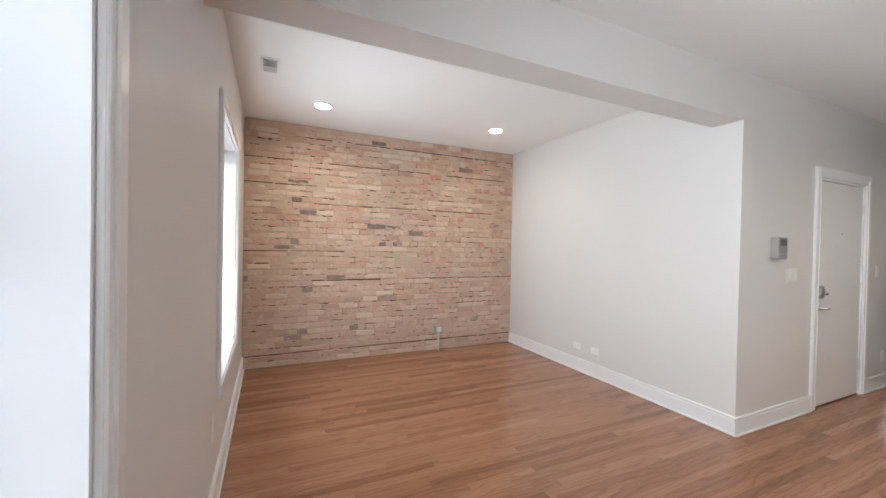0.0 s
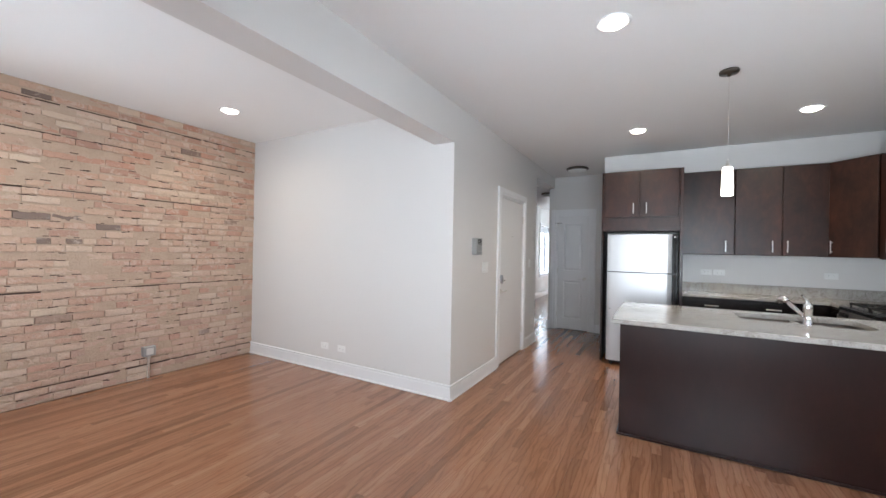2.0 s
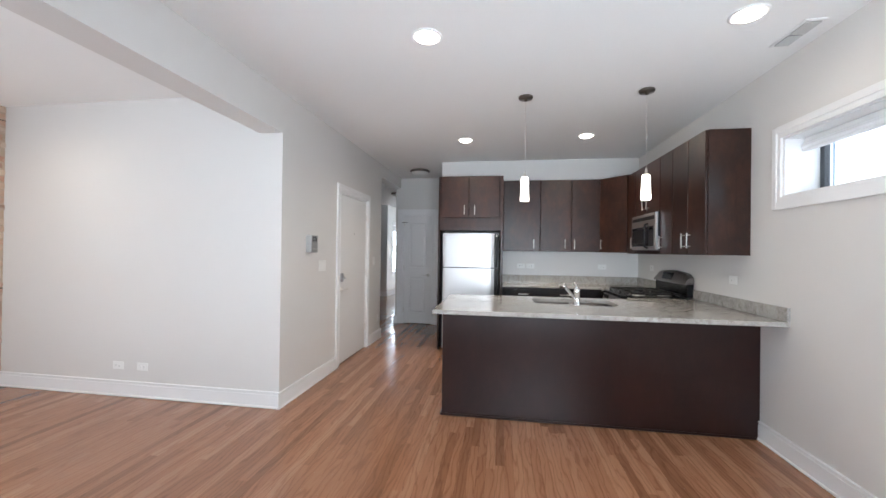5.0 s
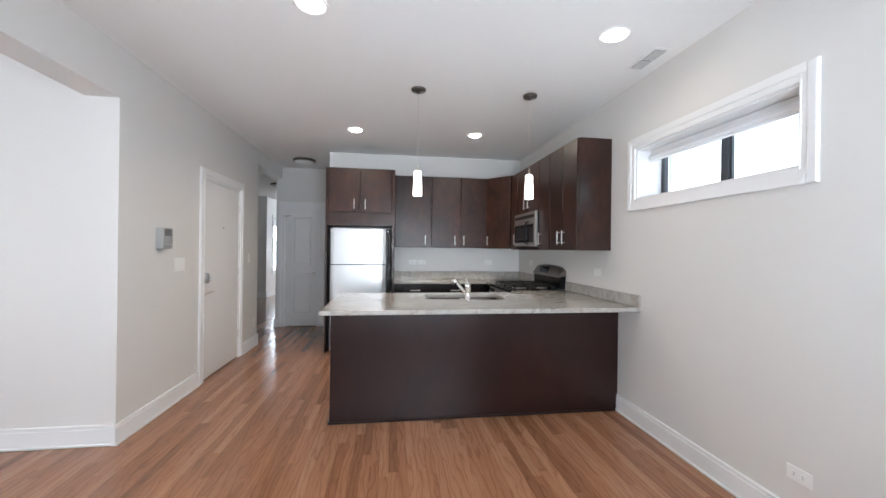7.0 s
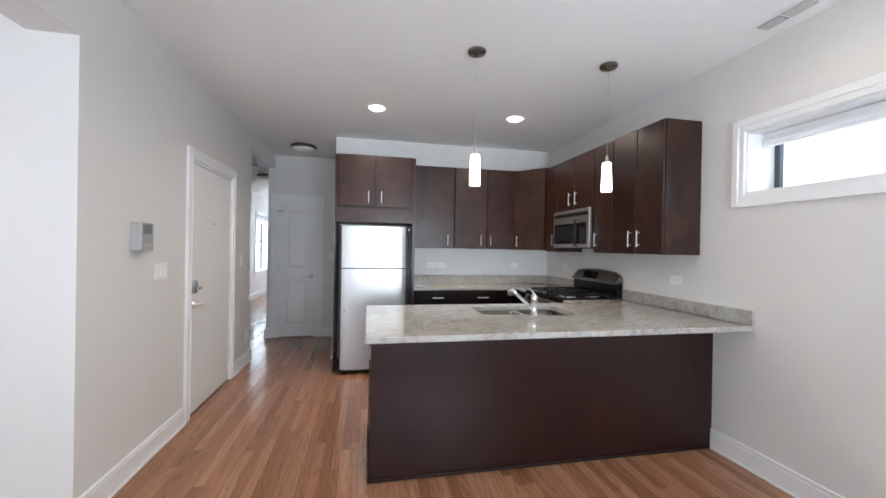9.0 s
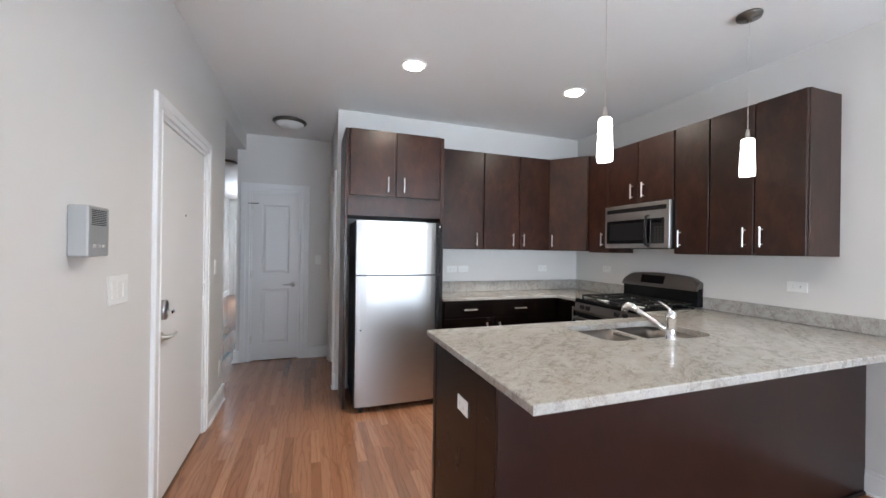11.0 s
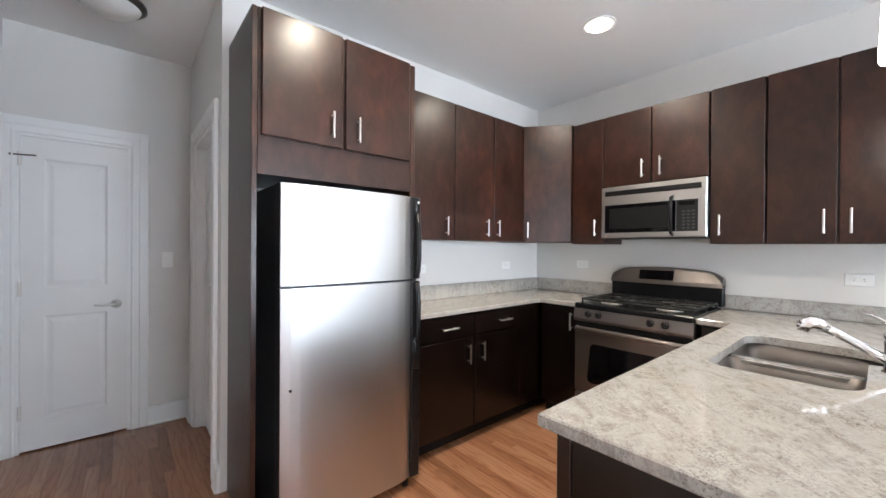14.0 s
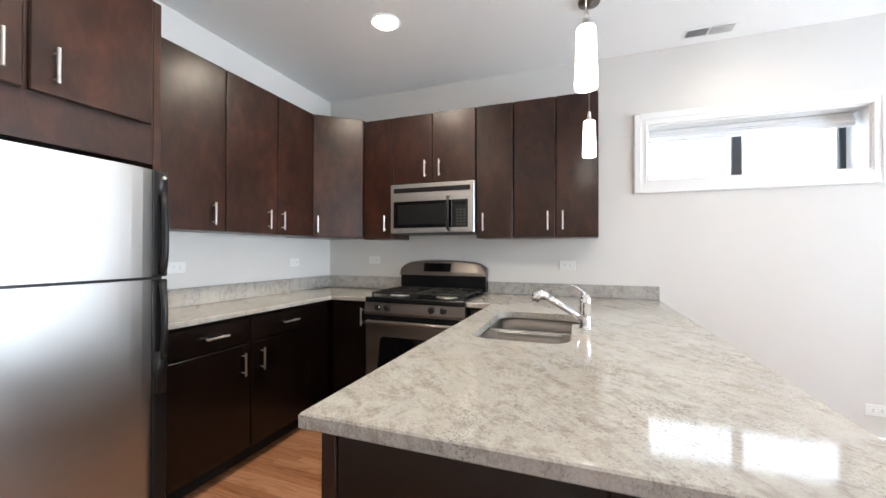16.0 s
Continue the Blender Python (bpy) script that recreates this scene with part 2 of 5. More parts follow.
def make_brick(name, per_island):
    m, n, l, b = material(name, (0.4, 0.25, 0.18), 0.88, spec=0.25)
    rnd = n.new("ShaderNodeNewGeometry").outputs["Random Per Island"] if per_island else n.new("ShaderNodeObjectInfo").outputs["Random"]
    v = world_coords(n, l)
    tone = ramp(n, l, rnd, [(0.0, (0.58, 0.330, 0.240)), (0.16, (0.66, 0.500, 0.375)), (0.33, (0.55, 0.285, 0.200)), (0.48, (0.70, 0.570, 0.450)), (0.62, (0.58, 0.370, 0.270)), (0.78, (0.72, 0.600, 0.465)), (0.9, (0.46, 0.275, 0.210)), (0.965, (0.60, 0.39, 0.28)), (0.98, (0.19, 0.150, 0.13))])
    mott = noise_tex(n, l, v, 22, 5, 0.65)
    c = mixc(n, l, math_node(n, l, "MULTIPLY", mott, 0.18), tone, (0.66, 0.43, 0.33))
    lime = ramp(n, l, noise_tex(n, l, v, 9, 6, 0.7, 0.5), [(0.52, (0, 0, 0)), (0.62, (1, 1, 1))])
    c = mixc(n, l, math_node(n, l, "MULTIPLY", lime, 0.55), c, (0.72, 0.61, 0.51))
    wash = noise_tex(n, l, v, 1.1, 5, 0.6)
    sep = n.new("ShaderNodeSeparateXYZ")
    l.new(v, sep.inputs[0])
    low = n.new("ShaderNodeMapRange")
    low.inputs[1].default_value, low.inputs[2].default_value = 2.0, 0.2
    l.new(sep.outputs[2], low.inputs[0])
    amount = math_node(n, l, "MULTIPLY", math_node(n, l, "MULTIPLY", wash, low.outputs[0]), 0.7)
    c = mixc(n, l, amount, c, (0.66, 0.53, 0.455))
    speck = ramp(n, l, noise_tex(n, l, v, 60, 5, 0.7), [(0.30, (0.55, 0.5, 0.46)), (0.42, (1, 1, 1))])
    c = mixc(n, l, 0.7, c, speck, "MULTIPLY")
    l.new(c, b.inputs["Base Color"])
    bump(n, l, b, noise_tex(n, l, v, 34, 6, 0.7), 0.9, 0.010)
    return m


BRICK, BRICK_FAR = make_brick("chicago_brick", False), make_brick("chicago_brick_joined", True)
m_, n_, l_, b_ = material("lime_mortar", (0.50, 0.40, 0.32), 0.95, spec=0.2)
v_ = world_coords(n_, l_)
l_.new(mixc(n_, l_, noise_tex(n_, l_, v_, 9, 6, 0.7), (0.48, 0.34, 0.25), (0.68, 0.55, 0.43)), b_.inputs["Base Color"])
bump(n_, l_, b_, noise_tex(n_, l_, v_, 45, 5, 0.7), 0.9, 0.012)
MORTAR = m_


def emitter(name, colour, strength, base=(0.8, 0.8, 0.8)):
    m, n, l, b = material(name, base, 0.4)
    b.inputs["Emission Color"].default_value = (*colour, 1)
    b.inputs["Emission Strength"].default_value = strength
    return m


LAMP_GLOW = emitter("downlight_lens", (1.0, 0.90, 0.76), 20.0)
PEND_GLOW = emitter("pendant_glass", (1.0, 0.93, 0.83), 6.0)
FROST = emitter("frosted_glass_off", (1, 1, 1), 0.0, (0.80, 0.80, 0.78))
GLASS, gn_, gl_, gb_ = material("window_glass", (1, 1, 1), 0.0)
gb_.inputs["Transmission Weight"].default_value = 1.0
gb_.inputs["IOR"].default_value = 1.45
DISPLAY = material("dark_glass", (0.004, 0.004, 0.005), 0.08, spec=0.3)[0]

# ---- mesh helpers ----
ORIGIN = {}


def thing(name, at, label, category, group=""):
    ob = tagged(new(name), label, category, group)
    ob.empty_display_size = 0.1
    ob.location = at
    ORIGIN[ob] = Vector(at)
    return ob


def part(name, bm, mat, parent=None, label="", smooth=False, kind="", recalc=True):
    if recalc:
        bmesh.ops.recalc_face_normals(bm, faces=bm.faces)
    o = ORIGIN.get(parent, Vector((0, 0, 0)))
    bm.transform(Matrix.Translation(-o))
    me = bpy.data.meshes.new(name)
    bm.to_mesh(me)
    bm.free()
    me.materials.append(mat)
    if smooth:
        me.polygons.foreach_set("use_smooth", [True] * len(me.polygons))
    ob = new(name, me)
    if parent:
        ob.parent = parent
    ORIGIN[ob] = o
    return tagged(ob, label, kind=kind)


def structure(name, bm, mat, label=""):
    return part(name, bm, mat, None, label, kind="structure")


def rbox(bm, x0, x1, y0, y1, z0, z1, r=0.0):
    """A box with chamfered edges."""
    x0, x1, y0, y1, z0, z1 = min(x0, x1), max(x0, x1), min(y0, y1), max(y0, y1), min(z0, z1), max(z0, z1)
    if r <= 0:
        v = [bm.verts.new((x, y, z)) for x in (x0, x1) for y in (y0, y1) for z in (z0, z1)]
        for f in ((0, 1, 3, 2), (4, 6, 7, 5), (0, 4, 5, 1), (2, 3, 7, 6), (0, 2, 6, 4), (1, 5, 7, 3)):
            bm.faces.new([v[i] for i in f])
        return
    r = min(r, (x1 - x0) * 0.45, (y1 - y0) * 0.45, (z1 - z0) * 0.45)
    V = {}
    for sx in (0, 1):
        for sy in (0, 1):
            for sz in (0, 1):
                c = ((x0, x1)[sx], (y0, y1)[sy], (z0, z1)[sz])
                i = (c[0] + (r, -r)[sx], c[1] + (r, -r)[sy], c[2] + (r, -r)[sz])
                V[sx, sy, sz, 0] = bm.verts.new((c[0], i[1], i[2]))
                V[sx, sy, sz, 1] = bm.verts.new((i[0], c[1], i[2]))
                V[sx, sy, sz, 2] = bm.verts.new((i[0], i[1], c[2]))
                bm.faces.new([V[sx, sy, sz, k] for k in range(3)])
    order = ((0, 0), (1, 0), (1, 1), (0, 1))
    for s in (0, 1):
        bm.faces.new([V[s, a, b, 0] for a, b in order])
        bm.faces.new([V[a, s, b, 1] for a, b in order])
        bm.faces.new([V[a, b, s, 2] for a, b in order])
    for a in (0, 1):
        for b in (0, 1):
            bm.faces.new([V[a, b, 0, 0], V[a, b, 1, 0], V[a, b, 1, 1], V[a, b, 0, 1]])
            bm.faces.new([V[a, 0, b, 0], V[a, 1, b, 0], V[a, 1, b, 2], V[a, 0, b, 2]])
            bm.faces.new([V[0, a, b, 1], V[1, a, b, 1], V[1, a, b, 2], V[0, a, b, 2]])


def boxes(*dims, r=0.0):
    bm = bmesh.new()
    for d in dims:
        rbox(bm, *d, r=r)
    return bm


def lathe(bm, centre, profile, seg=24, axis=(0, 0, 1)):
    """A turned shape; profile rows of radius and height along the axis."""
    q = Vector((0, 0, 1)).rotation_difference(Vector(axis))
    rings = []
    for rad, h in profile:
        if rad < 1e-6:
            rings.append([bm.verts.new(Vector(centre) + q @ Vector((0, 0, h)))])
        else:
            rings.append([bm.verts.new(Vector(centre) + q @ Vector((rad * math.cos(a), rad * math.sin(a), h))) for a in (2 * math.pi * i / seg for i in range(seg))])
    for a, b in zip(rings, rings[1:]):
        for i in range(seg):
            j = (i + 1) % seg
            if len(a) == 1 and len(b) == 1:
                continue
            if len(a) == 1:
                bm.faces.new((a[0], b[i], b[j]))
            elif len(b) == 1:
                bm.faces.new((a[i], a[j], b[0]))
            else:
                bm.faces.new((a[i], a[j], b[j], b[i]))
    return bm


def tube(bm, pts, radii, seg=10, flat=1.0):
    """A swept round rod through the points."""
    pts = [Vector(p) for p in pts]
    if not isinstance(radii, (list, tuple)):
        radii = [radii] * len(pts)
    rings = []
    side = None
    for i, p in enumerate(pts):
        d = (pts[min(i + 1, len(pts) - 1)] - pts[max(i - 1, 0)]).normalized()
        ref = side if side is not None else (Vector((0, 0, 1)) if abs(d.z) < 0.9 else Vector((1, 0, 0))).cross(d)
        u = (ref - d * ref.dot(d)).normalized()
        side, w = u, d.cross(u)
        rings.append([bm.verts.new(p + u * radii[i] * math.cos(a) + w * radii[i] * flat * math.sin(a)) for a in (2 * math.pi * k / seg for k in range(seg))])
    for a, b in zip(rings, rings[1:]):
        for i in range(seg):
            bm.faces.new((a[i], a[(i + 1) % seg], b[(i + 1) % seg], b[i]))
    bm.faces.new(rings[0][::-1]), bm.faces.new(rings[-1])
    return bm


def slab(axis, a0, a1, u0, u1, z0, z1, holes=()):
    """A wall of thickness a0..a1 along axis 0 (x) or 1 (y), running u0..u1, with rectangular holes (u0, u1, z0, z1)."""
    bm = bmesh.new()
    us = sorted({u0, u1, *[h[0] for h in holes], *[h[1] for h in holes]})
    zs = sorted({z0, z1, *[h[2] for h in holes], *[h[3] for h in holes]})
    verts = {}

    def vert(a, u, z):
        k = (a, round(u, 5), round(z, 5))
        if k not in verts:
            verts[k] = bm.verts.new((a, u, z) if axis == 0 else (u, a, z))
        return verts[k]

    def solid(i, j):
        if not (0 <= i < len(us) - 1 and 0 <= j < len(zs) - 1):
            return False
        cu, cz = (us[i] + us[i + 1]) / 2, (zs[j] + zs[j + 1]) / 2
        return not any(h[0] < cu < h[1] and h[2] < cz < h[3] for h in holes)

    for i in range(len(us) - 1):
        for j in range(len(zs) - 1):
            if not solid(i, j):
                continue
            ua, ub, za, zb = us[i], us[i + 1], zs[j], zs[j + 1]
            for a in (a0, a1):
                bm.faces.new((vert(a, ua, za), vert(a, ub, za), vert(a, ub, zb), vert(a, ua, zb)))
            for di, dj, p, q in ((-1, 0, (ua, za), (ua, zb)), (1, 0, (ub, za), (ub, zb)), (0, -1, (ua, za), (ub, za)), (0, 1, (ua, zb), (ub, zb))):
                if not solid(i + di, j + dj):
                    bm.faces.new((vert(a0, *p), vert(a0, *q), vert(a1, *q), vert(a1, *p)))
    return bm


def frame_of(kind):
    """Maps along-wall u, out-from-wall v, and z into the room."""
    if kind == "back":
        return lambda u, v, z: (XB - v, u, z)
    if kind == "south":
        return lambda u, v, z: (u, YS + v, z)
    if kind == "door":
        return lambda u, v, z: (u, YD - v, z)
    if kind == "hallside":
        return lambda u, v, z: (u, YH + v, z)
    if kind == "closet":
        return lambda u, v, z: (XC - v, u, z)
    if kind == "west":
        return lambda u, v, z: (XW + v, u, z)
    if kind == "white":
        return lambda u, v, z: (XV - v, u, z)
    if kind == "brick":
        return lambda u, v, z: (u, YN - v, z)
    if kind == "hallnorth":
        return lambda u, v, z: (u, YHN - v, z)
    if kind == "penend":
        return lambda u, v, z: (u, 1.0 + v, z)


def fbox(bm, kind, u0, u1, v0, v1, z0, z1, r=0.0):
    f = frame_of(kind)
    a, b = f(u0, v0, z0), f(u1, v1, z1)
    rbox(bm, a[0], b[0], a[1], b[1], a[2], b[2], r)
    return bm


# ---- large structure ----
structure("wall_west", slab(0, -0.30, XW, YS - 0.3, YN + 0.3, 0, CEIL, (WIN_W0, WIN_W1, WIN_W2)), WALL, "greige painted wall with three tall windows")
structure("wall_south", slab(1, YS - 0.30, YS, XW, XE + 0.15, 0, CEIL, (WIN_S,)), WALL, "greige painted wall with a high horizontal window")
structure("wall_brick_backing", slab(1, YN + 0.012, YN + 0.3, XW, XV + 0.14, 0, CEIL), MORTAR, "rough lime mortar behind exposed brick")
structure("wall_white", slab(0, XV, XV + 0.14, YD + 0.17, YN + 0.012, 0, CEIL), WALL, "plain greige painted wall beside the exposed brick")
structure("wall_entry", slab(1, YD, YD + 0.17, XV, 6.15, 0, CEIL, ((4.613, 5.518, -0.01, 2.04),)), WALL, "greige painted wall with the entry door")
structure("beam", boxes((XW, XV, YD, YD + 0.215, 2.355, CEIL)), WALL, "greige dropped beam between the two rooms")
structure("beam", boxes((6.15, XC, YD, YD + 0.17, 2.51, CEIL)), WALL, "greige header over the hall opening")
structure("wall_closet", slab(0, XC, XC + 0.13, YH - 0.12, 2.475, 0, CEIL, ((1.775, 2.335, -0.01, 2.025),)), WALL, "greige painted wall with the closet door")
structure("wall_hall_side", slab(1, YH - 0.12, YH, XB, XC, 0, CEIL, ((6.28, 7.06, -0.01, 2.05),)), WALL, "greige painted wall with a cased side door")
structure("wall_kitchen", slab(0, XB, XB + 0.12, YS, YH - 0.12, 0, CEIL), WALL, "greige painted wall behind the kitchen cabinets")
structure("wall_hall_west", slab(0, 6.07, 6.15, YD + 0.17, YR, 0, CEIL), WALL)
structure("wall_hall_return", slab(0, XR, XR + 0.12, YHN + 0.25, YR, 0, CEIL), WALL, "greige painted wall return where the hall widens")
structure("wall_hall_room", slab(1, YR, YR + 0.25, 6.07, XR + 0.12, 0, CEIL), WALL)
structure("wall_hall_north", slab(1, YHN, YHN + 0.25, XR, XE + 0.15, 0, CEIL, (WIN_H,)), WALL, "cream painted hall wall with a window")
structure("wall_hall_south", slab(1, 2.355, 2.475, XC + 0.13, XE, 0, CEIL), WALL)
structure("wall_east", slab(0, XE, XE + 0.15, YS, YHN, 0, CEIL), WALL)
structure("ceiling", boxes((-0.3, XE + 0.15, YS - 0.3, YN + 0.3, CEIL, CEIL + 0.15)), CEILING, "smooth white painted ceiling")
floor = structure("floor", boxes((-0.3, XE + 0.15, YS - 0.3, YN + 0.3, -0.12, -0.006)), OAK_GAP, "narrow strip oak floor with a warm satin finish")
gm, gn, gl, gb = material("ground_soil", (0.16, 0.15, 0.12), 0.95)
gl.new(mixc(gn, gl, noise_tex(gn, gl, world_coords(gn, gl), 0.6, 5), (0.10, 0.11, 0.07), (0.22, 0.21, 0.19)), gb.inputs["Base Color"])
structure("ground", boxes((-400, 400, -400, 400, -0.60, -0.40)), gm, "grey outdoor ground below the windows")

# ---- trim ----
def baseboard(kind, u0, u1, label="white painted baseboard with a moulded cap"):
    bm = bmesh.new()
    fbox(bm, kind, u0, u1, 0.0, 0.016, 0.0, 0.112)
    fbox(bm, kind, u0, u1, 0.0, 0.011, 0.112, 0.128)
    fbox(bm, kind, u0, u1, 0.0, 0.019, 0.128, 0.140, 0.003)
    fbox(bm, kind, u0, u1, 0.016, 0.029, 0.0, 0.018, 0.005)
    structure("baseboard", bm, TRIM, label)


baseboard("west", YS, YN)
baseboard("south", XW + 0.03, 3.57)
baseboard("white", YD + 0.0, YN - 0.0)
baseboard("door", XV - 0.029, 4.527)
baseboard("door", 5.604, 6.15)
baseboard("closet", YH, 1.674)
baseboard("closet", 2.436, 2.475)
baseboard("hallside", XB, 6.194)
baseboard("hallside", 7.146, XC)
baseboard("hallnorth", XR, XE)
bm = boxes((XR - 0.016, XR, YHN - 0.016, YR, 0, 0.112), (XR - 0.019, XR, YHN - 0.019, YR, 0.112, 0.14))
structure("baseboard", bm, TRIM)
bm = boxes((6.15, 6.166, YD - 0.016, YD + 0.19, 0, 0.112), (6.15, 6.169, YD - 0.019, YD + 0.19, 0.112, 0.14))
structure("baseboard", bm, TRIM)
bm = boxes((XC - 0.019, XC + 0.13, 2.475, 2.494, 0, 0.14), (XC - 0.03, XC + 0.13, 2.494, 2.506, 0, 0.018))
structure("baseboard", bm, TRIM)


def casing(kind, u0, u1, z0, z1, w=0.085, sill=False, name="trim", label="white moulded casing"):
    """Moulded casing round an opening u0..u1, z0..z1; with a bottom piece for windows."""
    bm = bmesh.new()
    for k, (inner, outer, v, r) in enumerate(((0.0, w, 0.014, 0.002), (w * 0.45, w - 0.002, 0.021, 0.004), (0.002, w * 0.14, 0.018, 0.003))):
        zb = (z0 - outer) if sill else z0 + 0.0005 * k
        fbox(bm, kind, u0 - outer, u0 - inner, 0, v, zb, z1 + outer, r)
        fbox(bm, kind, u1 + inner, u1 + outer, 0, v, zb, z1 + outer, r)
        fbox(bm, kind, u0 - inner, u1 + inner, 0, v - 0.0003, z1 + inner, z1 + outer, 0)
        if sill:
            fbox(bm, kind, u0 - inner, u1 + inner, 0, v - 0.0003, z0 - outer, z0 - inner, 0)
    return structure(name, bm, TRIM, label)


# ---- windows ----
def window(kind, name, u0, u1, z0, z1, depth, mullions, dark, label, shade=0.0, casing_w=0.085, shade_v=-0.10):
    """Lined opening with frame, glass and casing; the frame stands depth behind the wall face."""
    f = fbox
    lin = bmesh.new()
    t = 0.012
    f(lin, kind, u0, u0 + t, -depth, -0.001, z0, z1)
    f(lin, kind, u1 - t, u1, -depth, -0.001, z0, z1)
    f(lin, kind, u0 + t, u1 - t, -depth, -0.001, z1 - t, z1)
    f(lin, kind, u0 + t, u1 - t, -depth, -0.001, z0, z0 + t)
    root = structure(name, lin, TRIM, label)
    mat = FRAME_DARK if dark else TRIM
    fr = bmesh.new()
    w = 0.035
    f(fr, kind, u0 + t, u0 + t + w, -depth - 0.04, -depth, z0 + t, z1 - t, 0.004)
    f(fr, kind, u1 - t - w, u1 - t, -depth - 0.04, -depth, z0 + t, z1 - t, 0.004)
    f(fr, kind, u0 + t + w, u1 - t - w, -depth - 0.04, -depth, z1 - t - w, z1 - t, 0.004)
    f(fr, kind, u0 + t + w, u1 - t - w, -depth - 0.04, -depth, z0 + t, z0 + t + (0.018 if dark else w), 0.004)
    part("window_frame", fr, mat, root, "dark metal window frame" if dark else "white window frame")
    for k, (a, b, horizontal) in enumerate(mullions):
        mu = bmesh.new()
        if horizontal:
            f(mu, kind, u0 + t + w, u1 - t - w, -depth - 0.035, -depth + 0.012, a, b, 0.004)
        else:
            f(mu, kind, a, b, -depth - 0.035, -depth + 0.012, z0 + t, z1 - t, 0.004)
            f(mu, kind, a - 0.012, a, -depth - 0.03, -depth - 0.004, z0 + t, z1 - t, 0.002)
        part("mullion", mu, mat, root)
    gl = bmesh.new()
    f(gl, kind, u0 + t + w, u1 - t - w, -depth - 0.022, -depth - 0.018, z0 + t + 0.01, z1 - t - w)
    pane = part("pane", gl, GLASS, root, "clear glass")
    pane.visible_shadow = False
    casing(kind, u0, u1, z0, z1, casing_w, True, "window_trim", "white moulded window casing")
    if shade:
        fn = frame_of(kind)
        sh = thing("roman_shade", fn((u0 + u1) / 2, shade_v, z1 - shade), "folded white fabric roman shade at the window top", "blind")
        bm = bmesh.new()
        f(bm, kind, u0 + 0.03, u1 - 0.03, shade_v - 0.03, shade_v, z1 - 0.052, z1 - 0.014, 0.006)
        part("headrail", bm, TRIM, sh)
        bm = bmesh.new()
        f(bm, kind, u0 + 0.025, u1 - 0.025, shade_v - 0.012, shade_v + 0.012, z1 - shade * 0.72, z1 - 0.045, 0.01)
        f(bm, kind, u0 + 0.025, u1 - 0.025, shade_v - 0.02, shade_v + 0.022, z1 - shade * 0.86, z1 - shade * 0.55, 0.012)
        f(bm, kind, u0 + 0.025, u1 - 0.025, shade_v - 0.026, shade_v + 0.016, z1 - shade, z1 - shade * 0.80, 0.012)
        part("fabric", bm, SHADE_CLOTH, sh)
    return root


window("south", "window_1", *WIN_S, 0.21, [(2.735, 2.79, False)], True, "high horizontal sliding window with a deep white return", shade=0.105)
window("west", "window_5", *WIN_W0, 0.24, [(1.37, 1.42, True)], False, "tall double-hung window with white trim", shade=0.16)
window("west", "window_2", *WIN_W1, 0.24, [(1.37, 1.42, True)], False, "tall double-hung window with white trim", shade=0.16)
window("west", "window_3", *WIN_W2, 0.24, [(1.37, 1.42, True)], False, "tall double-hung window with white trim", shade=0.16)
window("hallnorth", "window_4", *WIN_H, 0.16, [(1.46, 1.50, True)], True, "far hall window with a dark sash", shade=0.2)

# ---- doors ----
def lever(parent, kind, u, v, z, way, label="brushed nickel lever handle"):
    f = frame_of(kind)
    bm = bmesh.new()
    n = Vector(f(0, 1, 0)) - Vector(f(0, 0, 0))
    lathe(bm, f(u, v, z), [(0.0, 0), (0.030, 0), (0.030, 0.006), (0.024, 0.010), (0.011, 0.012), (0.011, 0.038), (0.0, 0.040)], 20, n)
    tube(bm, [f(u, v + 0.038, z), f(u + way * 0.03, v + 0.044, z + 0.002), f(u + way * 0.07, v + 0.044, z - 0.003), f(u + way * 0.112, v + 0.040, z + 0.004)], [0.010, 0.010, 0.009, 0.006], 10, 0.8)
    return part("door_handle", bm, NICKEL, parent, label, smooth=True)


def hinge(parent, kind, u, v, z):
    f = frame_of(kind)
    bm = bmesh.new()
    fbox(bm, kind, u - 0.014, u + 0.014, v, v + 0.003, z - 0.045, z + 0.045)
    a = f(u, v + 0.006, z - 0.045)
    lathe(bm, a, [(0, 0), (0.006, 0), (0.006, 0.09), (0, 0.09)], 10)
    part("hinge", bm, NICKEL, parent, "steel butt hinge")


def jamb(kind, u0, u1, z1, depth):
    bm = bmesh.new()
    t = 0.02
    fbox(bm, kind, u0, u0 + t, -depth, 0.0, 0, z1)
    fbox(bm, kind, u1 - t, u1, -depth, 0.0, 0, z1)
    fbox(bm, kind, u0 + t, u1 - t, -depth, 0.0, z1 - t, z1)
    fbox(bm, kind, u0 + t, u0 + t + 0.012, -depth, -0.05, 0, z1 - t)
    fbox(bm, kind, u1 - t - 0.012, u1 - t, -depth, -0.05, 0, z1 - t)
    fbox(bm, kind, u0 + t + 0.012, u1 - t - 0.012, -depth, -0.05, z1 - t - 0.012, z1 - t)
    structure("door_jamb", bm, TRIM, "white door jamb")


# entry door: flat slab, a little back from the wall face
jamb("door", 4.613, 5.518, 2.04, 0.17)
casing("door", 4.613, 5.518, 0, 2.04, 0.085, False, "door_trim", "white moulded door casing")
bm = bmesh.new()
fbox(bm, "door", 4.637, 5.494, -0.048, -0.006, 0.014, 2.014, 0.002)
entry = structure("door_1", bm, DOORP, "plain white closed entry door")
lever(entry, "door", 4.680, -0.006, 0.885, 1)
bm = bmesh.new()
fn = frame_of("door")
lathe(bm, fn(4.685, -0.006, 1.03), [(0, 0), (0.037, 0), (0.037, 0.020), (0.034, 0.026), (0.022, 0.029), (0, 0.030)], 32, (0, -1, 0))
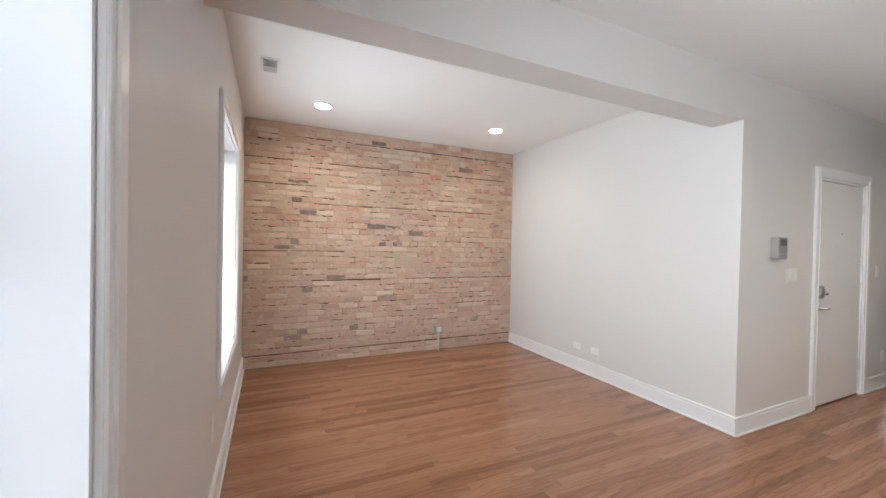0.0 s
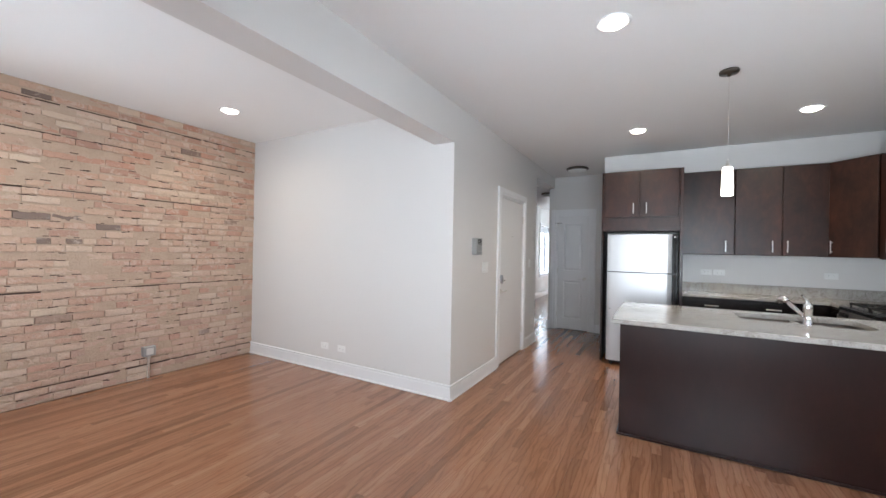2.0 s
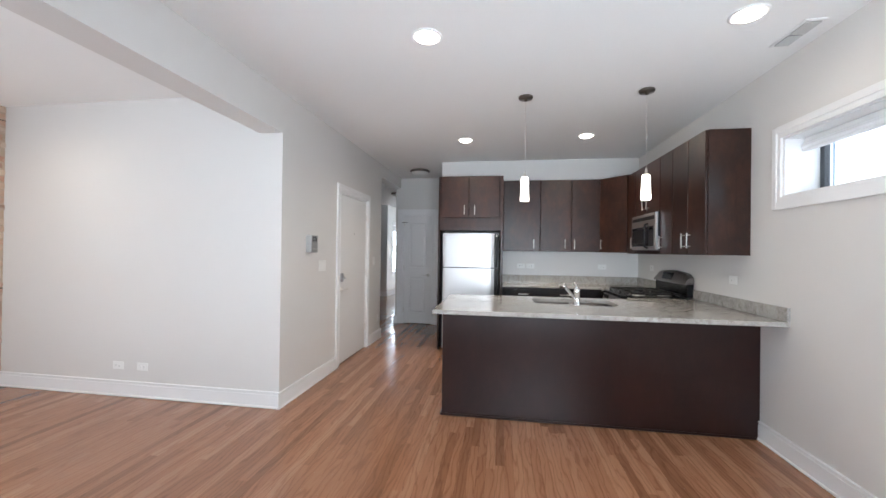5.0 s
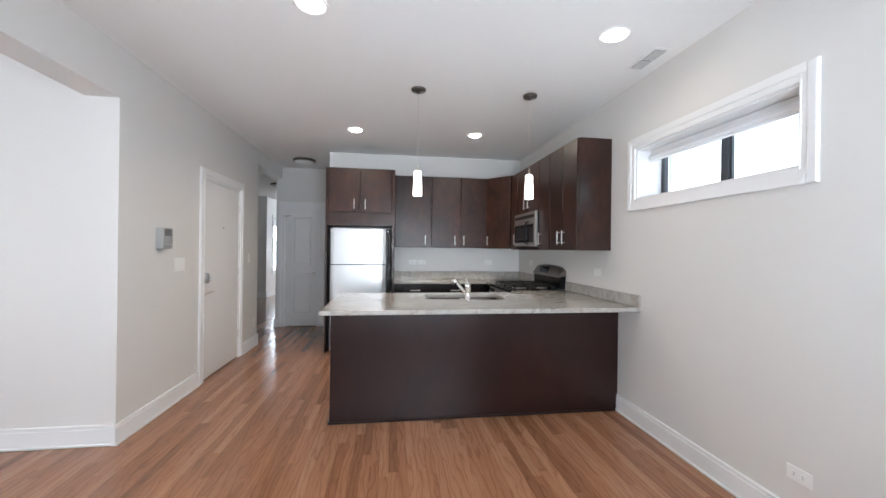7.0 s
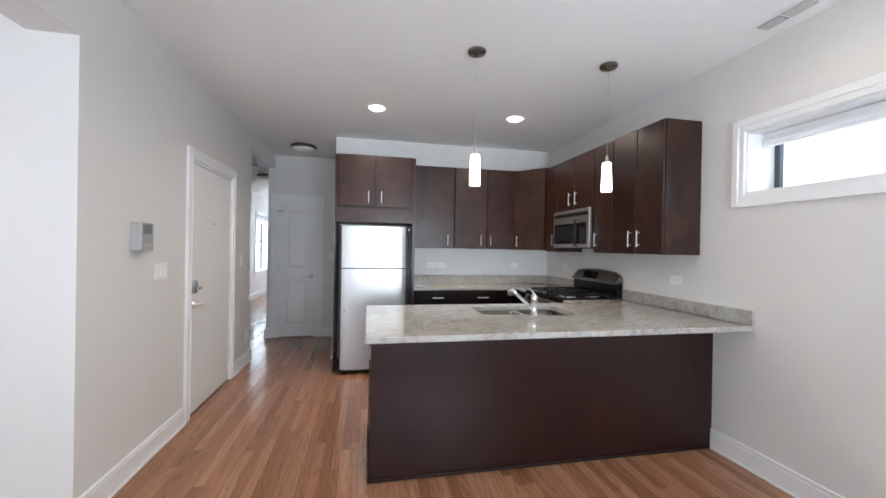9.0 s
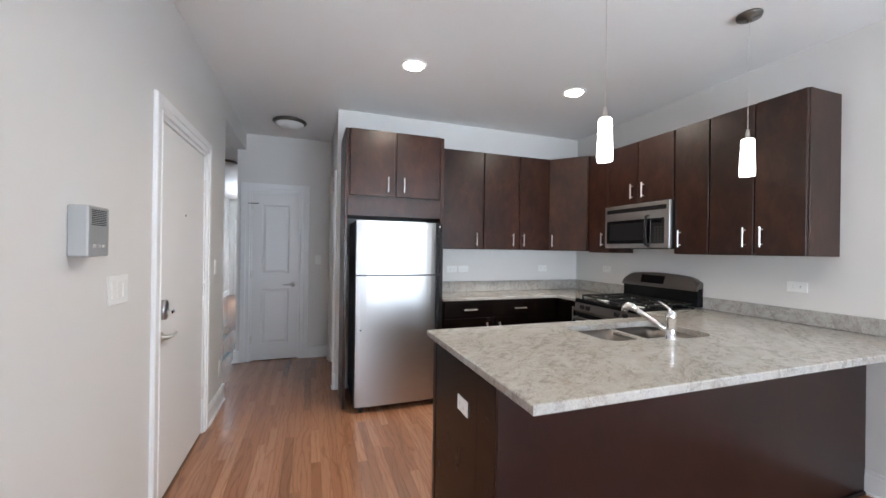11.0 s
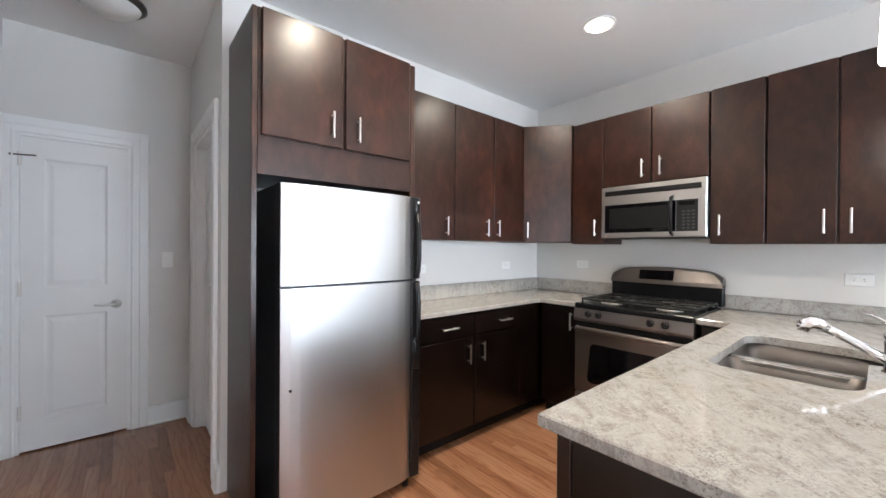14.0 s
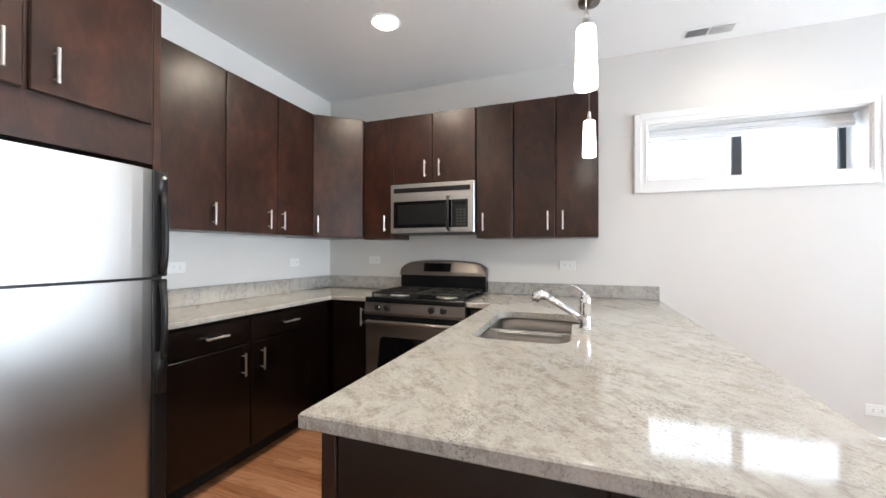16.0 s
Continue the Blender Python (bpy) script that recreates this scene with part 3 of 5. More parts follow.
for v in bm.verts:
    v.co.z = 1.03 + (v.co.z - 1.03) * 1.45
bolt = part("deadbolt", bm, SATIN, entry, "tall oval satin chrome deadbolt rose", smooth=True)
bm = bmesh.new()
fbox(bm, "door", 4.672, 4.710, 0.022, 0.050, 1.008, 1.030, 0.005)
part("thumb_turn", bm, CHROME, bolt, "small chrome thumb turn")
bm = bmesh.new()
lathe(bm, fn(5.075, -0.007, 1.555), [(0, 0), (0.008, 0), (0.008, 0.004), (0, 0.004)], 14, (0, -1, 0))
part("peephole", bm, DARK_NICKEL, entry, "small round peephole")
for z in (0.30, 1.05, 1.80):
    hinge(entry, "door", 5.500, -0.006, z)
bm = bmesh.new()
fbox(bm, "door", 4.633, 5.498, -0.06, 0.0, 0.0, 0.010, 0.003)
structure("threshold", bm, OAK_GAP, "dark door threshold")


def panel_door(name, kind, u0, u1, z0, z1, v0, v1, label):
    bm = bmesh.new()
    s = 0.105
    zr = ((z0 + 0.19, z0 + 0.85), (z0 + 1.03, z1 - 0.13))
    fbox(bm, kind, u0, u0 + s, v0, v1, z0, z1)
    fbox(bm, kind, u1 - s, u1, v0, v1, z0, z1)
    for a, b in ((z0, zr[0][0]), (zr[0][1], zr[1][0]), (zr[1][1], z1)):
        fbox(bm, kind, u0 + s, u1 - s, v0, v1, a, b)
    root = structure(name, bm, DOORP, label)
    f = frame_of(kind)
    for a, b in zr:
        pb = bmesh.new()
        loops = []
        for inset, v in ((0.0, v1 - 0.0005), (0.012, v1 - 0.009), (0.022, v1 - 0.009), (0.045, v1 - 0.002)):
            ua, ub, za, zb = u0 + s + inset, u1 - s - inset, a + inset, b - inset
            loops.append([pb.verts.new(f(p, v, q)) for p, q in ((ua, za), (ub, za), (ub, zb), (ua, zb))])
        for p, q in zip(loops, loops[1:]):
            for i in range(4):
                pb.faces.new((p[i], p[(i + 1) % 4], q[(i + 1) % 4], q[i]))
        pb.faces.new(loops[-1])
        part("door_panel", pb, DOORP, root, "raised rectangular panel")
    return root


jamb("closet", 1.775, 2.335, 2.025, 0.13)
casing("closet", 1.775, 2.335, 0, 2.025, 0.10, False, "door_trim", "white moulded door casing")
closet = panel_door("door_2", "closet", 1.797, 2.313, 0.012, 2.003, -0.045, -0.006, "white two-panel closet door, closed")
lever(closet, "closet", 1.855, -0.006, 0.91, 1)
for z in (0.26, 1.04, 1.86):
    hinge(closet, "closet", 2.317, -0.006, z)
bm = bmesh.new()
f = frame_of("closet")
tube(bm, [f(2.35, 0.012, 1.88), f(2.24, 0.02, 1.885)], 0.005, 8)
lathe(bm, f(2.35, 0.004, 1.88), [(0, 0), (0.008, 0), (0.008, 0.012), (0, 0.012)], 10, (-1, 0, 0))
part("door_stop", bm, DARK_NICKEL, closet, "hinge pin door stop")

jamb("hallside", 6.28, 7.06, 2.05, 0.12)
casing("hallside", 6.28, 7.06, 0, 2.05, 0.085, False, "door_trim", "white moulded door casing")
side = panel_door("door_3", "hallside", 6.302, 7.038, 0.012, 2.028, -0.10, -0.062, "white two-panel side door, closed")
lever(side, "hallside", 6.37, -0.062, 0.95, 1)

# far hall door casing on the east wall
bm = boxes((XE - 0.02, XE, 2.95, 3.04, 0, 2.12, ), (XE - 0.02, XE, 3.60, 3.69, 0, 2.12), (XE - 0.02, XE, 3.04, 3.60, 2.03, 2.12), r=0.003)
structure("door_trim", bm, TRIM, "white casing of the far hall door")
structure("door_4", boxes((XE - 0.012, XE - 0.002, 3.04, 3.60, 0.01, 2.03)), DOORP, "white far hall door")

# ---- kitchen ----
def bar_pull(parent, kind, u, v, z, length=0.13, vertical=True):
    f = frame_of(kind)
    bm = bmesh.new()
    h = length / 2
    ends = [(u, z - h), (u, z + h)] if vertical else [(u - h, z), (u + h, z)]
    posts = [(u, z - h * 0.74), (u, z + h * 0.74)] if vertical else [(u - h * 0.74, z), (u + h * 0.74, z)]
    tube(bm, [f(ends[0][0], v + 0.028, ends[0][1]), f(ends[1][0], v + 0.028, ends[1][1])], 0.006, 10)
    for a, b in posts:
        tube(bm, [f(a, v, b), f(a, v + 0.028, b)], 0.0045, 8)
    return part("handle", bm, NICKEL, parent, "brushed nickel bar pull")


def cabinet(name, kind, u0, u1, depth, z0, z1, fronts, label, category="cabinet", mat=ESPRESSO, toe=False, group=""):
    """fronts: rows of u0, u1, z0, z1, handle (u, z, vertical) or None, drawer?"""
    f = frame_of(kind)
    root = thing(name, f((u0 + u1) / 2, depth / 2, z0 if not toe else 0.0), label, category, group)
    bm = bmesh.new()
    zb = 0.10 if toe else z0
    fbox(bm, kind, u0 + 0.0005, u1 - 0.0005, 0.002, depth, zb, z1, 0.0015)
    part("body", bm, mat, root)
    if toe:
        bm = bmesh.new()
        fbox(bm, kind, u0, u1, 0.002, depth - 0.07, 0.0, 0.10)
        part("toe_kick", bm, BLACK_SIDE, root, "dark recessed toe kick")
    for a, b, c, d, h, drawer in fronts:
        bm = bmesh.new()
        fbox(bm, kind, a + 0.0045, b - 0.0045, depth + 0.001, depth + 0.021, c + 0.003, d - 0.003, 0.003)
        front = part("drawer_front" if drawer else "door", bm, mat, root)
        if h:
            bar_pull(front, kind, h[0], depth + 0.021, h[1], 0.13, h[2])
    return root


UB, UT = 1.356, 2.344
BB, BT = 1.374, 2.362
D_UP = 0.270
cabinet("wall_cabinet", "back", -0.008, 0.50, D_UP - 0.015, BB, BT, [(-0.008, 0.50, BB, BT, (0.078, 1.475, True), False)], "espresso single-door wall cabinet beside the refrigerator enclosure", group="wall cabinets")
cabinet("wall_cabinet", "back", -0.80, -0.008, D_UP - 0.015, BB, BT, [(-0.424, -0.008, BB, BT, (-0.338, 1.475, True), False), (-0.80, -0.424, BB, BT, (-0.464, 1.475, True), False)], "espresso double-door wall cabinet above the granite counter", group="wall cabinets")
# diagonal corner cabinet
DB0, DT0 = 1.370, 2.360
root = thing("corner_wall_cabinet", (5.82, -1.12, DB0), "espresso wall cabinet with one diagonal door in the corner", "cabinet", "wall cabinets")
p0, p1 = Vector((XB - 0.262, -0.800, 0)), Vector((5.530, -1.064, 0))
bm = bmesh.new()
poly = [(XB - 0.002, YS + 0.002), (XB - 0.002, -0.800), (p0.x, -0.847), (p1.x, p1.y), (p1.x, YS + 0.002)]
lo, hi = [bm.verts.new((x, y, DB0)) for x, y in poly], [bm.verts.new((x, y, DT0)) for x, y in poly]
bm.faces.new(lo), bm.faces.new(hi)
for i in range(5):
    bm.faces.new((lo[i], lo[(i + 1) % 5], hi[(i + 1) % 5], hi[i]))
part("body", bm, ESPRESSO, root)
d = (p1 - p0).normalized()
nrm = Vector((-1, 1, 0)) - d * Vector((-1, 1, 0)).dot(d)
nrm.normalize()
bm = bmesh.new()
L = (p1 - p0).length
rbox(bm, 0.008, L - 0.008, 0.001, 0.021, DB0 + 0.003, DT0 - 0.003, 0.0035)
rotm = Matrix(((d.x, nrm.x, 0, p0.x), (d.y, nrm.y, 0, p0.y), (0, 0, 1, 0), (0, 0, 0, 1)))
bm.transform(rotm)
diag = part("door", bm, ESPRESSO, root)
bm = bmesh.new()
tube(bm, [(0.045, 0.049, 1.41), (0.045, 0.049, 1.54)], 0.006, 10)
for z in (1.427, 1.523):
    tube(bm, [(0.045, 0.021, z), (0.045, 0.049, z)], 0.0045, 8)
bm.transform(rotm)
part("handle", bm, NICKEL, diag, "brushed nickel bar pull")

DS = 0.305
cabinet("wall_cabinet", "south", 5.247, 5.527, DS, UB, UT, [(5.247, 5.512, UB, UT, (5.307, 1.485, True), False)], "narrow espresso wall cabinet beside the microwave", group="wall cabinets")
cabinet("wall_cabinet", "south", 4.547, 5.245, DS, 1.794, UT, [(4.897, 5.245, 1.794, UT, (4.954, 1.905, True), False), (4.547, 4.897, 1.794, UT, (4.834, 1.905, True), False)], "short espresso double-door cabinet above the microwave", group="wall cabinets")
cabinet("wall_cabinet", "south", 4.267, 4.545, DS, UB, UT, [(4.267, 4.545, UB, UT, (4.487, 1.475, True), False)], "narrow espresso wall cabinet with one door", group="wall cabinets")
cabinet("wall_cabinet", "south", 3.694, 4.265, DS, UB, UT, [(3.972, 4.265, UB, UT, (4.024, 1.475, True), False), (3.694, 3.972, UB, UT, (3.924, 1.475, True), False)], "espresso double-door wall cabinet at the end of the run", group="wall cabinets")

# refrigerator enclosure
root = thing("refrigerator_enclosure", (5.93, 0.935, 0), "tall espresso enclosure with two doors above the refrigerator", "cabinet")
part("side_panel", boxes((5.64, XB - 0.002, 1.368, 1.388, 0, 2.390), r=0.0015), ESPRESSO, root)
part("side_panel", boxes((5.64, XB - 0.002, 0.502, 0.522, 0, 2.390), r=0.0015), ESPRESSO, root)
part("stile", boxes((5.62, 5.6395, 1.366, 1.388, 0, 2.390), r=0.0015), ESPRESSO, root)
part("stile", boxes((5.62, 5.6395, 0.502, 0.535, 0, 2.390), r=0.0015), ESPRESSO, root)
part("body", boxes((5.642, XB - 0.002, 0.524, 1.366, 1.65, 2.388)), ESPRESSO, root)
part("rail", boxes((5.62, 5.6405, 0.536, 1.365, 1.645, 2.390), r=0.0015), ESPRESSO, root)
for a, b, h in ((0.968, 1.35, 1.026), (0.552, 0.950, 0.885)):
    bm = boxes((5.599, 5.619, a, b, 1.82, 2.388), r=0.0035)
    dd = part("door", bm, ESPRESSO, root)
    bar_pull(dd, "back", h, XB - 5.599, 1.925, 0.13)

# refrigerator
root = thing("refrigerator", (5.81, 0.935, 0), "stainless steel top-freezer refrigerator with black sides and handles", "refrigerator")
part("body", boxes((5.545, 6.095, 0.57, 1.30, 0.05, 1.602), r=0.006), BLACK_SIDE, root, "black textured case")
part("grille", boxes((5.56, 5.6, 0.59, 1.28, 0.015, 0.05)), BLACK_PLASTIC, root, "black toe grille")
for y in (0.62, 1.25):
    bm = lathe(bmesh.new(), (5.53, y, 0.0), [(0, 0), (0.018, 0), (0.018, 0.03), (0.008, 0.03), (0.008, 0.05), (0, 0.05)], 12)
    part("foot", bm, BLACK_PLASTIC, root)


def fridge_door(z0, z1, name):
    bm = bmesh.new()
    ys = [0.613 + (1.303 - 0.613) * i / 16 for i in range(17)]
    xs = [5.478 + 0.020 * (2 * (i / 16) - 1) ** 6 for i in range(17)]
    for a, b in ((z0, z1),):
        fr = [[bm.verts.new((x, y, z)) for x, y in zip(xs, ys)] for z in (a, b)]
        bk = [[bm.verts.new((5.542, y, z)) for y in ys] for z in (a, b)]
        for i in range(16):
            bm.faces.new((fr[0][i], fr[0][i + 1], fr[1][i + 1], fr[1][i]))
            bm.faces.new((bk[0][i], bk[1][i], bk[1][i + 1], bk[0][i + 1]))
            for k in (0, 1):
                bm.faces.new((fr[k][i], fr[k][i + 1], bk[k][i + 1], bk[k][i]))
        for i in (0, 16):
            bm.faces.new((fr[0][i], fr[1][i], bk[1][i], bk[0][i]))
    return part(name, bm, STEEL, root, "brushed stainless door")


fz = fridge_door(1.147, 1.598, "freezer_door")
fd = fridge_door(0.055, 1.135, "refrigerator_door")
for dz0, dz1, par in ((1.147, 1.598, fz), (0.055, 1.135, fd)):
    part("door_edge", boxes((5.482, 5.544, 0.556, 0.612, dz0, dz1), r=0.006), BLACK_PLASTIC, par, "black plastic door edge")
    part("door_edge", boxes((5.482, 5.544, 1.304, 1.309, dz0, dz1), r=0.002), BLACK_PLASTIC, par, "black plastic door edge")
bm = bmesh.new()
tube(bm, [(5.478, 0.584, 1.51), (5.463, 0.584, 1.43), (5.457, 0.584, 1.36), (5.457, 0.584, 1.25), (5.465, 0.584, 1.195), (5.478, 0.584, 1.16)], [0.013, 0.013, 0.012, 0.012, 0.013, 0.014], 10, 1.0)
rbox(bm, 5.47, 5.49, 0.566, 0.606, 1.49, 1.592, 0.005)
part("handle", bm, BLACK_PLASTIC, fz, "black curved handle", smooth=True)
bm = bmesh.new()
tube(bm, [(5.478, 0.586, 1.125), (5.463, 0.586, 1.08), (5.457, 0.586, 1.02), (5.457, 0.586, 0.90), (5.463, 0.586, 0.84), (5.472, 0.586, 0.80)], [0.013, 0.013, 0.012, 0.012, 0.013, 0.013], 10, 1.0)
rbox(bm, 5.466, 5.49, 0.570, 0.610, 0.655, 0.83, 0.005)
part("handle", bm, BLACK_PLASTIC, fd, "black curved handle", smooth=True)
bm = lathe(bmesh.new(), (5.465, 0.588, 1.565), [(0, 0), (0.008, 0), (0.007, 0.006), (0, 0.006)], 12, (-1, 0, 0))
part("badge", bm, NICKEL, fz, "small silver badge")
bm = lathe(bmesh.new(), (5.4785, 1.262, 0.69), [(0, 0), (0.007, 0), (0.006, 0.003), (0, 0.003)], 12, (-1, 0, 0))
part("plug", bm, BLACK_PLASTIC, fd, "small black plug")
part("seam_gasket", boxes((5.5, 5.544, 0.572, 1.30, 1.135, 1.147)), BLACK_PLASTIC, root, "dark gap between the doors")

# base cabinets
DB = 0.46
cabinet("base_cabinet", "back", -0.012, 0.50, DB, 0, 0.883, [(-0.012, 0.485, 0.728, 0.872, (0.223, 0.80, False), True), (-0.012, 0.485, 0.115, 0.722, (0.050, 0.610, True), False)], "espresso base cabinet with one drawer and one door, shade in its colour", mat=ESPRESSO_SHADED, toe=True, group="base cabinets")
cabinet("base_cabinet", "back", -0.50, -0.012, DB, 0, 0.883, [(-0.50, -0.012, 0.728, 0.872, (-0.315, 0.80, False), True), (-0.50, -0.012, 0.115, 0.722, (-0.085, 0.610, True), False)], "espresso base cabinet with one drawer and one door, shade in its colour", mat=ESPRESSO_SHADED, toe=True, group="base cabinets")
cabinet("corner_base_cabinet", "back", YS + 0.01, -0.50, DB, 0, 0.883, [(-0.72, -0.50, 0.115, 0.872, None, False)], "espresso blind corner base cabinet, shade in its colour", mat=ESPRESSO_SHADED, toe=True)
cabinet("base_cabinet", "south", 5.275, 5.615, 0.605, 0, 0.883, [(5.28, 5.598, 0.115, 0.872, (5.33, 0.775, True), False)], "narrow espresso base cabinet beside the range, shade in its colour", mat=ESPRESSO_SHADED, toe=True, group="base cabinets")
cabinet("base_cabinet", "south", 4.315, 4.51, 0.605, 0, 0.883, [(4.32, 4.505, 0.115, 0.872, None, False)], "espresso filler cabinet between range and peninsula, shade in its colour", mat=ESPRESSO_SHADED, toe=True, group="base cabinets")

# peninsula
root = thing("peninsula_cabinet", (3.94, -0.19, 0), "espresso peninsula with a flat panelled back, shade in its colour", "cabinet")
part("body", boxes((3.592, 4.30, YS + 0.002, 0.985, 0.10, 0.70), (3.592, 3.785, YS + 0.002, 0.985, 0.70, 0.879), (4.285, 4.30, -0.56, 0.265, 0.70, 0.879), (3.785, 4.30, YS + 0.002, -0.56, 0.70, 0.879), (3.785, 4.30, 0.265, 0.985, 0.70, 0.879)), ESPRESSO_SHADED, root)
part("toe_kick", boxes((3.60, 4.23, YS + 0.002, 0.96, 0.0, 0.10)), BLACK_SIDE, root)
part("back_panel", boxes((3.572, 3.590, YS + 0.002, 1.0, 0.0, 0.8795), r=0.0015), ESPRESSO_PANEL_SHADED, root, "flat espresso back panel")
part("end_panel", boxes((3.592, 3.755, 0.987, 1.0, 0.0, 0.8795), (3.758, 4.285, 0.987, 1.0, 0.0, 0.8795), r=0.0012), ESPRESSO_SHADED, root, "flat espresso end panel")
part("corner_post", boxes((4.287, 4.325, 0.965, 1.004, 0.0, 0.8795), r=0.002), ESPRESSO, root)
part("base_moulding", boxes((3.556, 3.571, YS + 0.02, 1.012, 0.0, 0.018), (3.572, 4.28, 1.001, 1.014, 0.0, 0.018), r=0.005), ESPRESSO_PANEL_SHADED, root, "thin espresso shoe moulding, shade in its colour")
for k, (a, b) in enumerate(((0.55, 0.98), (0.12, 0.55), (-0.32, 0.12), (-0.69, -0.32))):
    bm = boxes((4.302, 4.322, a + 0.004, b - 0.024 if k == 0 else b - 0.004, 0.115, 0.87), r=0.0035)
    part("door", bm, ESPRESSO_SHADED, root)


# worktops: L of back run, and peninsula with the return along the window wall
def prism(bm, poly, z0, z1, r=0.004):
    n = len(poly)

    def ring(inset, z):
        out = []
        for i in range(n):
            p, a, b = Vector(poly[i]), Vector(poly[i - 1]), Vector(poly[(i + 1) % n])
            e0, e1 = (p - a).normalized(), (b - p).normalized()
            n0, n1 = Vector((-e0.y, e0.x)), Vector((-e1.y, e1.x))
            q = p + (n0 + n1) * inset / max(0.3, 1 + n0.dot(n1))
            out.append(bm.verts.new((q.x, q.y, z)))
        return out

    rs = [ring(r, z0), ring(0, z0 + r), ring(0, z1 - r), ring(r, z1)]
    for a, b in zip(rs, rs[1:]):
        for i in range(n):
            bm.faces.new((a[i], a[(i + 1) % n], b[(i + 1) % n], b[i]))
    return rs[-1], rs[0]


bm = bmesh.new()
top, low_ = prism(bm, [(5.282, YS + 0.002), (XB - 0.002, YS + 0.002), (XB - 0.002, 0.50), (5.61, 0.50), (5.61, -0.745), (5.282, -0.745)], 0.885, 0.915)
bm.faces.new(top), bm.faces.new(low_)
root = thing("kitchen_worktop", (5.8, -0.5, 0.885), "speckled cream and grey granite worktop with a low splashback", "worktop")
part("slab", bm, GRANITE, root)
part("splashback", boxes((XB - 0.021, XB - 0.001, YS + 0.001, 0.50, 0.916, 1.028), (5.27, XB - 0.022, YS + 0.001, YS + 0.021, 0.916, 1.028), r=0.002), GRANITE, root)

DIV = -0.135
SINKS = [(3.846, 4.224, DIV + 0.020, 0.228), (3.790, 4.232, -0.475, DIV - 0.020)]
bm = bmesh.new()
outer = [(3.285, YS + 0.002), (4.525, YS + 0.002), (4.525, -0.745), (4.358, -0.745), (4.358, 1.036), (3.285, 1.036)]
top, low_ = prism(bm, outer, 0.8805, 0.915)
# the top face with a sink cut-out
hole = []
for cx, cy, hr, a0, turn in ((4.155, 0.160, 0.07, 0, 1), (3.920, 0.150, 0.08, 90, 1), (3.822, -0.185, 0.02, 0, -1), (3.826, -0.245, 0.04, 90, 1), (3.885, -0.370, 0.10, 180, 1), (4.152, -0.395, 0.08, 270, 1)):
    for k in range(7):
        a = radians(a0 + 15 * k * turn)
        hole.append((cx + hr * math.cos(a), cy + hr * math.sin(a)))
hv = [bm.verts.new((x, y, 0.915)) for x, y in hole]
hb = [bm.verts.new((x, y, 0.8805)) for x, y in hole]
for i in range(len(hv)):
    j = (i + 1) % len(hv)
    bm.faces.new((hv[i], hv[j], hb[j], hb[i]))
for a, b in ((top, hv), (low_, hb)):
    ring_ = list(a) + b
    for tri in tessellate_polygon([[v.co for v in a], [v.co for v in b]]):
        bm.faces.new([ring_[i] for i in tri])
root = thing("peninsula_worktop", (3.83, -0.2, 0.885), "speckled cream and grey granite peninsula top with an overhang", "worktop")
part("slab", bm, GRANITE, root)
part("splashback", boxes((3.285, 4.525, YS + 0.001, YS + 0.021, 0.916, 1.010), r=0.002), GRANITE, root)

# sink with two bowls
root = thing("sink", (4.07, -0.21, 0.72), "undermounted stainless steel sink with two bowls", "sink")


def bowl(x0, x1, y0, y1, depth):
    bm = bmesh.new()
    loops = []
    for inset, z, rr in ((-0.012, 0.8790, 0.055), (0.0, 0.877, 0.05), (0.008, 0.80, 0.05), (0.014, 0.884 - depth + 0.03, 0.05), (0.04, 0.884 - depth, 0.04)):
        pts = []
        for cx, cy, a0 in ((x1 - inset - rr, y1 - inset - rr, 0), (x0 + inset + rr, y1 - inset - rr, 90), (x0 + inset + rr, y0 + inset + rr, 180), (x1 - inset - rr, y0 + inset + rr, 270)):
            for k in range(6):
                a = radians(a0 + 18 * k)
                pts.append(bm.verts.new((cx + rr * math.cos(a), cy + rr * math.sin(a), z)))
        loops.append(pts)
    for a, b in zip(loops, loops[1:]):
        for i in range(len(a)):
            bm.faces.new((a[i], a[(i + 1) % len(a)], b[(i + 1) % len(b)], b[i]))
    bm.faces.new(loops[-1])
    return bm


for x0, x1, y0, y1 in SINKS:
    b_ob = part("bowl", bowl(x0, x1, y0, y1, 0.17), SINK_STEEL_SHADED, root, "satin stainless bowl, inner shade in its colour", smooth=True)
    bm = lathe(bmesh.new(), ((x0 + x1) / 2, (y0 + y1) / 2, 0.715), [(0, 0), (0.02, 0.0), (0.042, 0.001), (0.045, 0.004), (0.0, 0.0045)], 20)
    part("drain", bm, CHROME, b_ob, "round chrome drain")
part("divider", boxes((3.842, 4.232, DIV - 0.023, DIV + 0.023, 0.85, 0.8795), r=0.008), STEEL, root)

# faucet
root = thing("faucet", (3.785, -0.112, 0.915), "chrome single-lever faucet with a pull-out spray head", "faucet")
bm = lathe(bmesh.new(), (3.785, -0.112, 0.9152), [(0, 0), (0.029, 0), (0.029, 0.006), (0.0235, 0.010), (0.0225, 0.09), (0.024, 0.092), (0.024, 0.13), (0.0215, 0.138), (0.015, 0.152), (0.0, 0.156)], 28)
part("body", bm, CHROME, root, smooth=True)
bm = bmesh.new()
tube(bm, [(3.793, -0.109, 0.955), (3.845, -0.085, 0.99), (3.905, -0.056, 1.03), (3.938, -0.040, 1.052)], [0.0155, 0.0145, 0.0145, 0.0155], 16)
sp = part("spout", bm, CHROME, root, smooth=True)
bm = bmesh.new()
